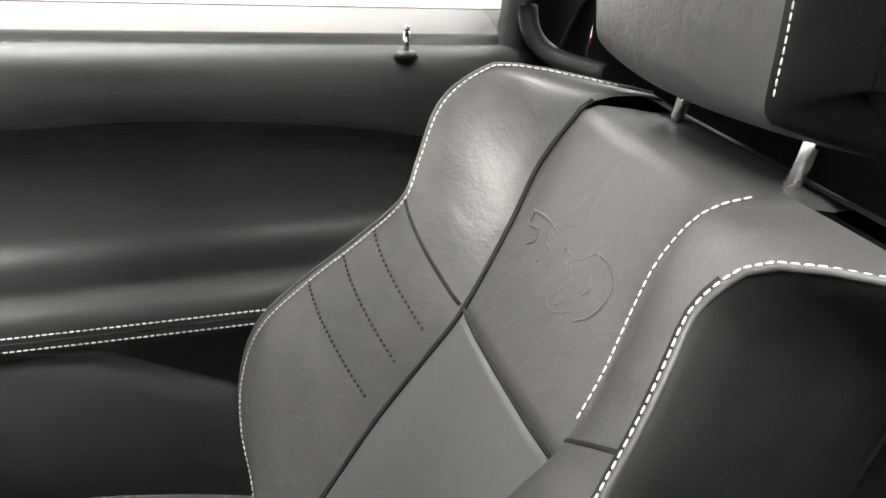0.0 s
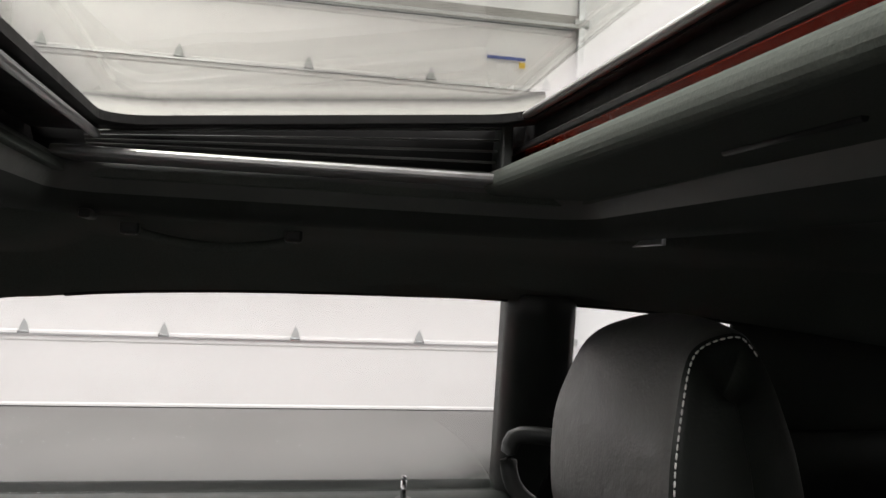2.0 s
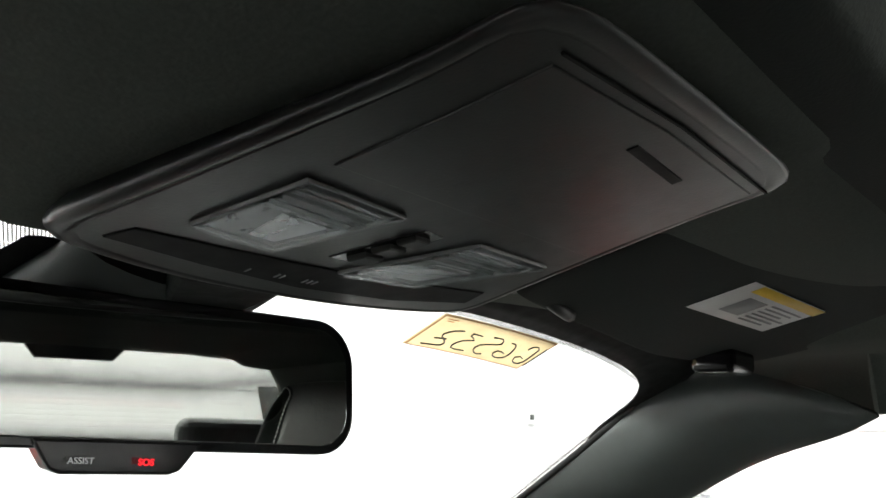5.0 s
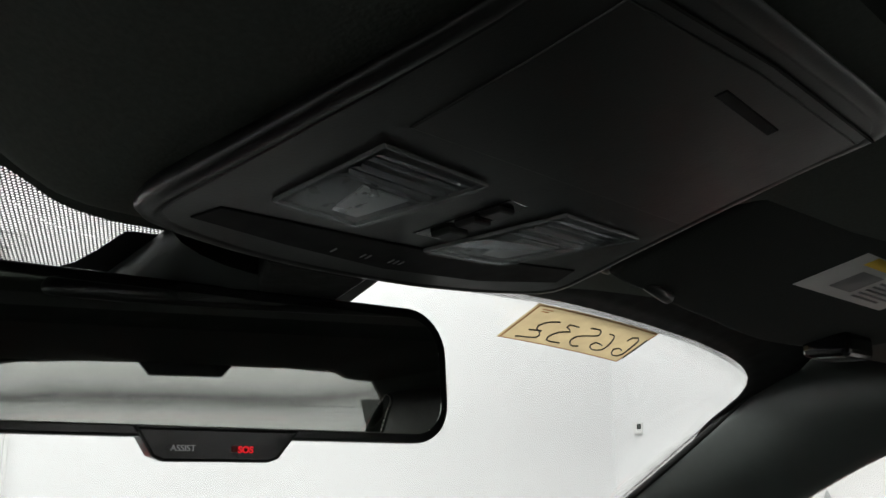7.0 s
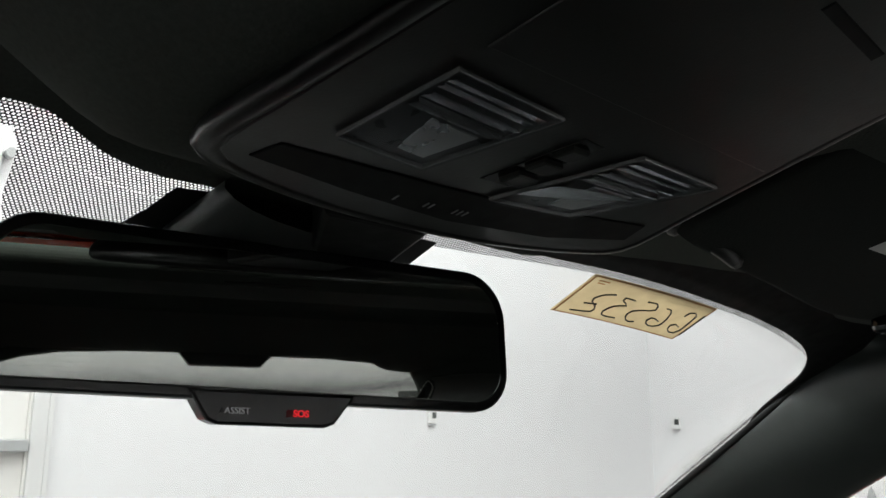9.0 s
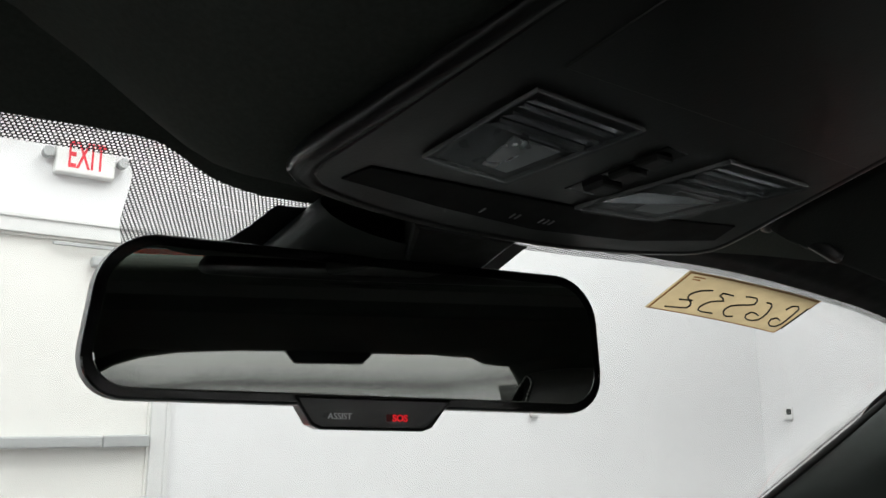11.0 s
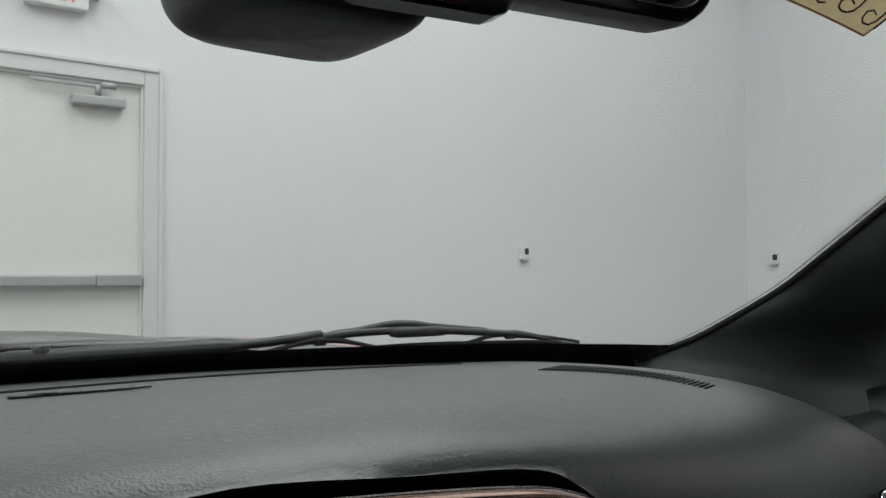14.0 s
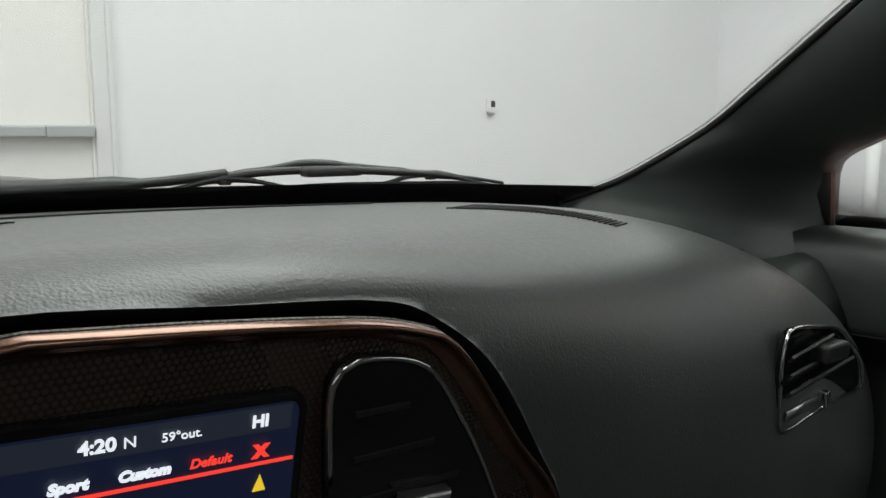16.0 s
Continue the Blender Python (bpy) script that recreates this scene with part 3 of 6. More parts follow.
def hl(x, y):
    X = abs(x - CX)
    lift = 0.026 * min(1.0, max(0.0, (-0.055 + CX - x) / 0.06)) * min(1.0, max(0.0, (y - 0.44) / 0.12))
    lift += 0.005 * min(1.0, max(0.0, (x - CX - 0.12) / 0.1)) * min(1.0, max(0.0, (y - 0.5) / 0.08))
    z = prof(X) + fall(y) * mid(X) + lift
    # drawn down to the rim of the overhead console
    w = 0.0735 + 0.017 * min(1.0, max(0.0, (y - 0.39) / 0.1))
    side_ = max(0.0, abs(x - 0.0265) - w) / (0.075 if x < 0.0265 else 0.025)
    end_ = max(0.0, (y - 0.518) / 0.055, (0.36 - y) / 0.03)
    s = max(0.0, 1 - math.hypot(side_, end_))
    rim = 1.2035 - 0.203 * (y - 0.444) + 0.009
    return z + min(0.0, rim - z) * s * s * (3 - 2 * s)


OX0, OX1, OY0, OY1 = CX - 0.36, CX + 0.36, -0.06, 0.314     # the opening in the headliner
hx = sorted(set([CX - 0.58 + 0.0232 * k for k in range(51)] + [OX0, OX1] + [0.0265 + sg * (0.064 + 0.009 * k) for sg in (-1, 1) for k in range(12)] + [CX + sg * q for sg in (-1, 1) for q in (0.345, 0.367, 0.374, 0.381, 0.39, 0.402, 0.412)]))
hy = sorted(set([-1.0 + 0.05 * k for k in range(20)] + [0.0 + 0.0295 * k for k in range(21)] + [0.322, 0.33, 0.338, 0.346, 0.362, 0.372, 0.385] + [0.395 + 0.0115 * k for k in range(17)] + [OY0, OY1, 0.6]))


def front_edge(x):
    return 0.585 + 0.15 * (x - CX) ** 2 + 0.002


def holed(xs, ys, zf, lo, hi):
    bm = bmesh.new()
    g = {}

    def vert(i, j):
        if (i, j) not in g:
            g[i, j] = bm.verts.new((xs[i], min(ys[j], front_edge(xs[i])), zf(xs[i], ys[j])))
        return g[i, j]
    for i in range(len(xs) - 1):
        for j in range(len(ys) - 1):
            cx, cy = (xs[i] + xs[i + 1]) / 2, (ys[j] + ys[j + 1]) / 2
            if lo[0] < cx < hi[0] and lo[1] < cy < hi[1]:
                continue
            bm.faces.new((vert(i, j), vert(i + 1, j), vert(i + 1, j + 1), vert(i, j + 1))).smooth = True
    return bm


part("headliner", thick(holed(hx, hy, hl, (OX0, OY0), (OX1, OY1)), 0.006, (0, 0, 1)), CLOTH, car, "black woven headliner with a moulded sunroof opening")

roofz = curve1([0, 0.3, 0.45, 0.55, 0.63, 0.68], [1.277, 1.274, 1.266, 1.25, 1.222, 1.19])


def rz(x, y):
    return roofz(abs(x - CX)) + fall(y) * 0.7 + 0.014


RX0, RX1, RY0, RY1 = CX - 0.39, CX + 0.39, -0.02, 0.36   # the opening in the roof's skin
rx = sorted(set([CX - 0.66 + 0.033 * k for k in range(41)] + [RX0, RX1]))
ry = sorted(set([-1.0 + 0.06 * k for k in range(27)] + [RY0, RY1]))
part("roof_skin", thick(holed(rx, ry, rz, (RX0, RY0), (RX1, RY1)), 0.008, (0, 0, -1)), RED, car, "glossy red painted steel roof")

# sunroof: trim ring, wells, rails, tilted glass, shade
sun = part("sunroof", block((OX0 - 0.03, OY1 + 0.022, 1.262), (OX1 + 0.03, OY1 + 0.03, 1.2955)), RUBBER, car, "tilted glass sunroof with a black shade")
part("well_side", block((OX1 + 0.004, OY0 - 0.3, 1.262), (OX1 + 0.012, OY1 + 0.03, 1.296)), RUBBER, sun)
part("well_side", block((OX0 - 0.012, OY0 - 0.3, 1.262), (OX0 - 0.004, OY1 + 0.03, 1.296)), RUBBER, sun)
ring = []
for (a, b) in round_rect(OX1 - OX0 + 0.012, OY1 - OY0 + 0.012, 0.035, 8):
    ring.append(((OX0 + OX1) / 2 + a, (OY0 + OY1) / 2 + b))
prof_ring = [(0.040, -0.025), (0.023, -0.0247), (0.0145, -0.0225), (0.0085, -0.0175), (0.004, -0.0105), (0.0, -0.003), (-0.003, 0.004), (-0.004, 0.010), (0.0, 0.013), (0.008, 0.014)]
rows = []
for k, (x, y) in enumerate(ring):
    ax, ay = ring[k - 1]
    bx_, by_ = ring[(k + 1) % len(ring)]
    t = Vector((bx_ - ax, by_ - ay, 0)).normalized()
    o = Vector((t.y, -t.x, 0))
    rows.append([Vector((x, y, 1.258)) + o * w + V(0, 0, h) for w, h in prof_ring])
# same cloth as the headliner, toned down as if shaded
part("opening_roll", grid([r[:5] for r in rows], close_v=True), SHADECLOTH, sun, "black cloth rolled into the opening")
part("trim_ring", grid([r[4:] for r in rows], close_v=True), TRIMGREY, sun, "rounded dark grey trim round the opening")
for sg in (-1, 1):
    xr = CX + sg * 0.345
    part("guide_rail", block((min(xr - sg * 0.028, xr + sg * 0.012), -0.3, 1.2675), (max(xr - sg * 0.028, xr + sg * 0.012), 0.318, 1.274), 0.002), SATIN, sun, "bright aluminium guide rail")
    # folded side seal that fans out towards the raised rear of the glass
    for k in range(5):
        z0, z1 = 1.276 + 0.0022 * k, 1.277 + 0.0078 * k
        part("side_seal", tube([(xr - sg * (0.002 + 0.0035 * k), 0.3, z0), (xr - sg * (0.003 + 0.0035 * k), 0.16, (z0 + z1) / 2), (xr - sg * (0.004 + 0.0035 * k), 0.012, z1)], 0.001, 6), TRIMGREY, sun)
    rows = [[V(xr + sg * 0.012, y, 1.273), V(xr + sg * 0.006, y, 1.283 + (0.3 - y) * 0.03), V(CX + sg * 0.338, y, 1.296 + (0.295 - y) * 0.085)] for y in (0.345, 0.2, 0.1, -0.014)]
    part("side_membrane", thick(grid(rows), 0.001), RUBBER, sun)
    part("seal_end", block((min(xr - sg * 0.022, xr + sg * 0.006), 0.004, 1.274), (max(xr - sg * 0.022, xr + sg * 0.006), 0.013, 1.313), 0.002), PLASTIC, sun)
gx0, gx1, gy0, gy1 = CX - 0.325, CX + 0.325, -0.012, 0.295


def gz(y):
    return 1.296 + (gy1 - y) * 0.085


gl = [[V(gx0 + (gx1 - gx0) * i / 8, gy0 + (gy1 - gy0) * j / 6, gz(gy0 + (gy1 - gy0) * j / 6) + 0.006 * (1 - (2 * i / 8 - 1) ** 2)) for i in range(9)] for j in range(7)]
pane = part("glass", thick(grid(gl), 0.004), ROOFGLASS, sun, "lightly tinted roof glass")
pane.visible_shadow = False


def border(w, h, r, wi, hi, ri, z):
    o, n = round_rect(w, h, r, 8), round_rect(wi, hi, ri, 8)
    cx, cy = (gx0 + gx1) / 2, (gy0 + gy1) / 2
    return grid([[V(cx + a, cy + b, gz(cy + b) + z) for a, b in o], [V(cx + a, cy + b, gz(cy + b) + z) for a, b in n]], close_u=True)


part("glass_border", thick(border(gx1 - gx0 + 0.012, gy1 - gy0 + 0.012, 0.03, gx1 - gx0 - 0.03, gy1 - gy0 - 0.024, 0.03, -0.004), 0.006), RUBBER, sun, "black rubber edge of the roof glass")
part("front_border", block((gx0 - 0.006, gy1 - 0.002, 1.2855), (gx1 + 0.006, OY1 + 0.021, 1.291), 0.002), RUBBER, sun, "black front edge of the roof glass")
part("glass_frame_bar", block((gx0 + 0.01, gy1 - 0.009, 1.279), (gx1 - 0.01, gy1 - 0.003, 1.284), 0.002), SATIN, sun)
part("rear_wall", block((RX0 - 0.004, -0.04, 1.279), (RX1 + 0.004, -0.034, 1.2925)), RUBBER, sun)
part("rear_seal", block((RX0 - 0.004, -0.019, 1.2975), (RX1 + 0.004, -0.0105, 1.318), 0.002), RUBBER, sun)
part("rear_channel", block((RX0, -0.0345, 1.2925), (RX1, -0.004, 1.2968), 0.001, 2), RED, sun, "red painted edge of the roof opening")
part("channel_lip", block((RX0, -0.0038, 1.2922), (RX1, -0.001, 1.2972), 0.001), RUBBER, sun)
part("rear_strip", block((gx0 + 0.02, 0.0, 1.3115), (gx1 - 0.02, 0.006, 1.3165), 0.002), SATIN, sun)
part("shade", block((CX - 0.352, -0.5, 1.261), (CX + 0.352, 0.02, 1.279), 0.0085, 5), CLOTH, sun, "black cloth covered sliding shade")
part("pull_cup", plate(round_rect(0.105, 0.02, 0.0095), (0.068, -0.02, 1.2612), (1, 0, 0), (0, 1, 0), 0.002, 0.0008), PLASTIC, sun)
part("pull_lip", tube([(0.022, -0.027, 1.2605), (0.114, -0.027, 1.2605)], 0.0018, 8), PLASTIC, sun)

# pillars and rails of the passenger's and driver's side
def side(sg):
    def M(x, y, z):
        return V(CX + sg * (x - CX), y, z)
    # windscreen pillar trim
    inner = spline([(0.55, 0.575, 1.203), (0.546, 0.62, 1.178), (0.564, 0.71, 1.12), (0.598, 0.80, 1.069), (0.616, 0.85, 1.041), (0.61, 0.89, 1.017), (0.592, 0.931, 0.991), (0.574, 0.959, 0.977), (0.556, 0.98, 0.967)], 26)
    outer = spline([(0.528, 0.43, 1.158), (0.537, 0.46, 1.144), (0.575, 0.54, 1.118), (0.605, 0.62, 1.078), (0.655, 0.706, 1.034), (0.71, 0.772, 1.012), (0.746, 0.80, 0.995), (0.749, 0.802, 0.96), (0.748, 0.80, 0.93)], 26)
    rows = []
    for a, b in zip(inner, outer):
        r = []
        for k in range(13):
            t = k / 12
            p = a.lerp(b, t)
            bulge = 0.02 * math.sin(math.pi * t) ** 0.8
            p = p + V(-0.75, -0.55, 0.15) * bulge
            r.append(M(*p))
        q = M(*b) + V(sg * 0.035, 0.008, 0.0)
        r.append(q)
        rows.append(r)
    rows.append([p + V(-sg * 0.012, -0.012, -0.022) for p in rows[-1]])
    rows.append([p + V(-sg * 0.004, 0.0, -0.05) for p in rows[-1]])
    part("windscreen_pillar", thick(grid(rows), 0.004, (sg, 1, 0)), PILLAR, car, "dark grey moulded windscreen pillar trim")
    part("pillar_edge", tube([M(p.x + 0.001, p.y - 0.003, p.z - 0.001) for p in inner], 0.0035, 6), RUBBER, car)
    part("edge_frit", grid([[M(p.x - w, p.y + w * 0.25 + 0.001, p.z + 0.002) for w in (0.0, 0.0035)] for p in inner], uv=[[(0.0, i * 0.012), (0.004, i * 0.012)] for i in range(26)]), FRIT, shield)
    bend = spline([(0.085, 0.997 * 0.6), (0.16, 1.002 * 0.6), (0.227, 1.014 * 0.6), (0.336, 1.031 * 0.6), (0.407, 1.044 * 0.6), (0.481, 1.053 * 0.6), (0.523, 1.046 * 0.6), (0.549, 1.024 * 0.6), (0.566, 0.985 * 0.6), (0.576, 0.93 * 0.6), (0.588, 0.86 * 0.6), (0.62, 0.75 * 0.6)], 40)
    rows = [[ws(sg * (p.x + max(0, p.x - 0.40) * min(w, 0.16)), (p.y + max(0, p.y - 0.50) * w * 2.6) / 0.6) + V(0, -0.0037, -0.0075) for w in (0.0, 0.05, 0.1, 0.2, 0.3)] for p in bend]
    if sg > 0:
        part("corner_frit", thick(grid(rows), 0.001), RUBBER, shield, "solid black printed corner of the glass")
    # cant rail between headliner and side window
    top = spline([(0.528, 0.43, 1.16), (0.575, 0.40, 1.163), (0.598, 0.33, 1.171), (0.608, 0.2, 1.177), (0.612, 0.03, 1.179), (0.613, -0.075, 1.178), (0.612, -0.3, 1.166), (0.58, -0.6, 1.13), (0.56, -1.0, 1.08)], 60)
    rows = []
    for p in top:
        a = V(0.50, p.y, hl(CX + 0.47, p.y) + 0.004)
        r = []
        for k in range(7):
            t = k / 6
            q = a.lerp(p, t) + V(0, 0, 0.012 * math.sin(math.pi * t))
            r.append(M(*q))
        r.append(M(p.x + 0.012, p.y, p.z + 0.004))
        r.append(M(p.x + 0.03, p.y, p.z + 0.02))
        rows.append(r)
    part("cant_rail", thick(grid(rows), 0.004, (sg, 0, 1)), CLOTH, car, "black cloth covered roof rail above the side window")
    part("window_seal", tube([M(p.x + 0.016, p.y, p.z + 0.002) for p in top[4:34]], 0.006, 6), RUBBER, car)
    # B-pillar
    rows = []
    for k in range(15):
        t = k / 14
        xf, zf = 0.613 + (0.80 - 0.613) * t, 1.182 + (0.86 - 1.182) * t
        yf, yr = -0.075 - 0.045 * t, -0.15 - 0.06 * t
        rows.append([M(xf + 0.03, yf + 0.002, zf), M(xf + 0.004, yf, zf), M(xf - 0.012, yf - 0.012, zf), M(xf - 0.018, (yf + yr) / 2, zf), M(xf - 0.012, yr + 0.012, zf), M(xf + 0.004, yr, zf), M(xf + 0.03, yr, zf)])
    part("centre_pillar", thick(grid(rows), 0.003, (sg, 0, 0)), PLASTIC, car, "dark plastic centre pillar trim")
    # quarter panel below and behind the quarter window, and the pillar behind it
    qt = [[M(0.625 + 0.11 * t, -0.15 - 0.05 * t - 0.62 * s * (1 - 0.05 * t), 1.04 - 0.45 * t) for t in (0, 0.12, 0.3, 0.6, 1)] for s in [k / 8 for k in range(9)]]
    part("quarter_trim", thick(grid(qt), 0.004, (sg, 0, 0)), SHADEVINYL, car)
    rows = [[M(0.655 - 0.02 * t, -0.318 - 0.03 * t - 0.367 * s, 1.03 + 0.15 * t) for t in (0, 0.5, 1)] for s in (0, 0.3, 0.6, 1)]
    part("rear_pillar", thick(grid(rows), 0.006 * sg), SHADECLOTH, car)
    rows = [[M(0.74 - 0.1 * t, -0.69 - 0.05 * t - s * 0.5, 0.75 + 0.43 * t) for t in (0, 0.5, 1)] for s in (0, 0.5, 1, 1.7)]
    part("rear_side", thick(grid(rows), 0.006 * sg), SHADECLOTH, car)
    part("rear_quarter", block([min(a, b) for a, b in zip(M(0.755, -1.2, 0.6), M(0.765, -0.45, 1.05))], [max(a, b) for a, b in zip(M(0.755, -1.2, 0.6), M(0.765, -0.45, 1.05))]), CLOTH, car)
    # window glass
    rows = [[M(0.645 - 0.02 + 0.135 * t, y, 1.185 - 0.24 * t) for t in (0, 0.5, 1)] for y in (-0.11, 0.2, 0.42, 0.62, 0.82)]
    rows[-1] = [M(0.735, 0.82, 1.02), M(0.76, 0.82, 0.985), M(0.775, 0.82, 0.946)]
    rows[-2] = [M(0.66, 0.62, 1.11), M(0.72, 0.62, 1.03), M(0.772, 0.62, 0.946)]
    w = part("side_window", thick(grid(rows), 0.004 * sg), GLASS, car, "frameless side window, closed")
    w.visible_shadow = False
    rows = [[M(0.66 - 0.01 + 0.02 * t, y, 1.18 - 0.17 * t) for t in (0, 1)] for y in (-0.155, -0.36)]
    w = part("quarter_window", thick(grid(rows), 0.004 * sg), GLASS, car)
    w.visible_shadow = False
    # outer skin
    rows = [[M(x, y, z - 0.09 * max(0.0, y - 0.85) * (z - 0.2)) for x, z in ((0.80, 0.945), (0.86, 0.92), (0.90, 0.8), (0.91, 0.6), (0.88, 0.35), (0.84, 0.22))] for y in (-1.9, -1.0, -0.3, 0.3, 0.85, 1.3, 2.2)]
    skin = [[M(0.69, -0.42, 1.19), M(0.80, -0.42, 1.06), M(0.845, -0.42, 0.94)], [M(0.675, -0.75, 1.19), M(0.80, -0.75, 1.06), M(0.85, -0.75, 0.94)], [M(0.655, -1.0, 1.17), M(0.79, -1.1, 1.05), M(0.855, -1.2, 0.935)], [M(0.665, -1.4, 1.04), M(0.79, -1.5, 0.98), M(0.86, -1.6, 0.93)], [M(0.68, -1.78, 0.93), M(0.78, -1.79, 0.928), M(0.86, -1.8, 0.925)]]
    part("rear_pillar_skin", thick(grid(skin), 0.006, (-sg, 0, -1)), RED, car, "red painted rear roof pillar")
    part("body_side", thick(grid(rows), 0.006 * sg), RED, car, "red painted door and wing")


side(1)
side(-1)

# hood, cowl, floor, bulkhead, tail
hoodline = curve1([0, 0.12, 0.3, 0.5, 0.7, 0.9], [0.998, 0.996, 0.974, 0.95, 0.93, 0.86])


def hoodz(X):
    return hoodline(X) + 0.02 * math.exp(-((X - 0.41) / 0.04) ** 2)


rows = [[V(CX + X, 1.2 - 0.5 * X * X * max(0, 1 - t * 1.4) + t * 1.25, hoodz(abs(X)) - 0.012 - 0.06 * t * t) for X in [-0.84 + 0.0336 * k for k in range(51)]] for t in [k / 12 for k in range(13)]]
part("hood", thick(grid(rows), 0.006, (0, 0, -1)), RED, car, "red hood with a satin black centre")
rows = [[V(CX + X, 1.23 - 0.5 * X * X * max(0, 1 - t * 1.4) + t * 1.2, hoodz(abs(X)) - 0.0085 - 0.06 * t * t) for X in [-0.38 + 0.04 * k for k in range(20)]] for t in [k / 12 for k in range(13)]]
part("hood_stripe", thick(grid(rows), 0.002, (0, 0, -1)), SATINBLACK, car, "satin black stripe on the hood")
rows = [[V(CX + X, 1.13 - 0.55 * X * X + d, 0.955 + h) for X in [-0.7 + 0.07 * k for k in range(21)]] for d, h in ((-0.02, -0.03), (0.0, 0.004), (0.02, -0.004), (0.09, -0.006), (0.11, -0.03))]
part("cowl", thick(grid(rows), 0.004, (0, 0, -1)), PLASTIC, car, "black plastic cowl below the windscreen")
part("floor_pan", block((CX - 0.82, -1.5, 0.2), (CX + 0.82, 1.15, 0.26)), CARPET, car, "black carpeted floor")
part("bulkhead", block((CX - 0.8, 1.0, 0.26), (CX + 0.8, 1.06, 0.9)), CARPET, car)
part("parcel_shelf", block((CX - 0.72, -1.75, 0.90), (CX + 0.72, -1.05, 0.93), 0.01), CARPET, car)
part("tail", block((CX - 0.88, -2.2, 0.3), (CX + 0.88, -1.76, 0.86), 0.05), RED, car)
RC = CX + 0.06                                  # middle of the rear window
rows = [[V(RC + X * (1 - 0.12 * t), -1.7 + 0.69 * t, 0.95 + 0.29 * t - 0.03 * X * X) for X in (-0.6, -0.3, 0, 0.3, 0.6)] for t in (0, 0.5, 1)]
rg = part("rear_window", thick(grid(rows), 0.004), GLASS, car)
rg.visible_shadow = False
arch = [(-0.56, 0.93), (-0.545, 1.06), (-0.525, 1.135), (-0.50, 1.175), (-0.455, 1.203), (-0.40, 1.221), (-0.33, 1.233), (-0.2, 1.24), (0.0, 1.242), (0.2, 1.24), (0.33, 1.233), (0.40, 1.221), (0.455, 1.203), (0.50, 1.175), (0.525, 1.135), (0.545, 1.06), (0.56, 0.93)]
rows = [[V(RC + x, -1.0, z), V(RC + x * 1.012, -1.004, z + 0.006), V(RC + x * 1.35, -1.0, max(z, 0.93) + 0.07)] for x, z in arch]
part("rear_window_trim", thick(grid(rows), 0.006, (0, -1, 0)), CLOTH, car, "black arched trim round the rear window")
part("brake_lamp", plate([(-0.075, -0.025), (0.075, -0.025), (0.1, 0.004), (0.12, 0.012), (-0.12, 0.012), (-0.1, 0.004)], (RC, -0.985, 1.237), (1, 0, 0), (0, 0, 1), 0.05, 0.003), PLASTIC, car, "black housing of the high brake lamp")
for wx in (-0.8, 0.8):
    for wy in (-1.35, 1.6):
        wh = part("wheel", tube([(CX + wx - 0.11, wy, 0.313), (CX + wx + 0.11, wy, 0.313)], 0.22, 24), SATIN, car)
        part("tyre", tube([(CX + wx, wy + 0.285 * math.cos(a), 0.313 + 0.285 * math.sin(a)) for a in [2 * math.pi * k / 28 for k in range(28)]], 0.065, 8, closed=True), RUBBER, wh)
part("centre_tunnel", block((CX - 0.1, -0.3, 0.26), (CX + 0.1, 0.75, 0.56), 0.03, 3), PLASTIC, car, "black centre console between the seats")

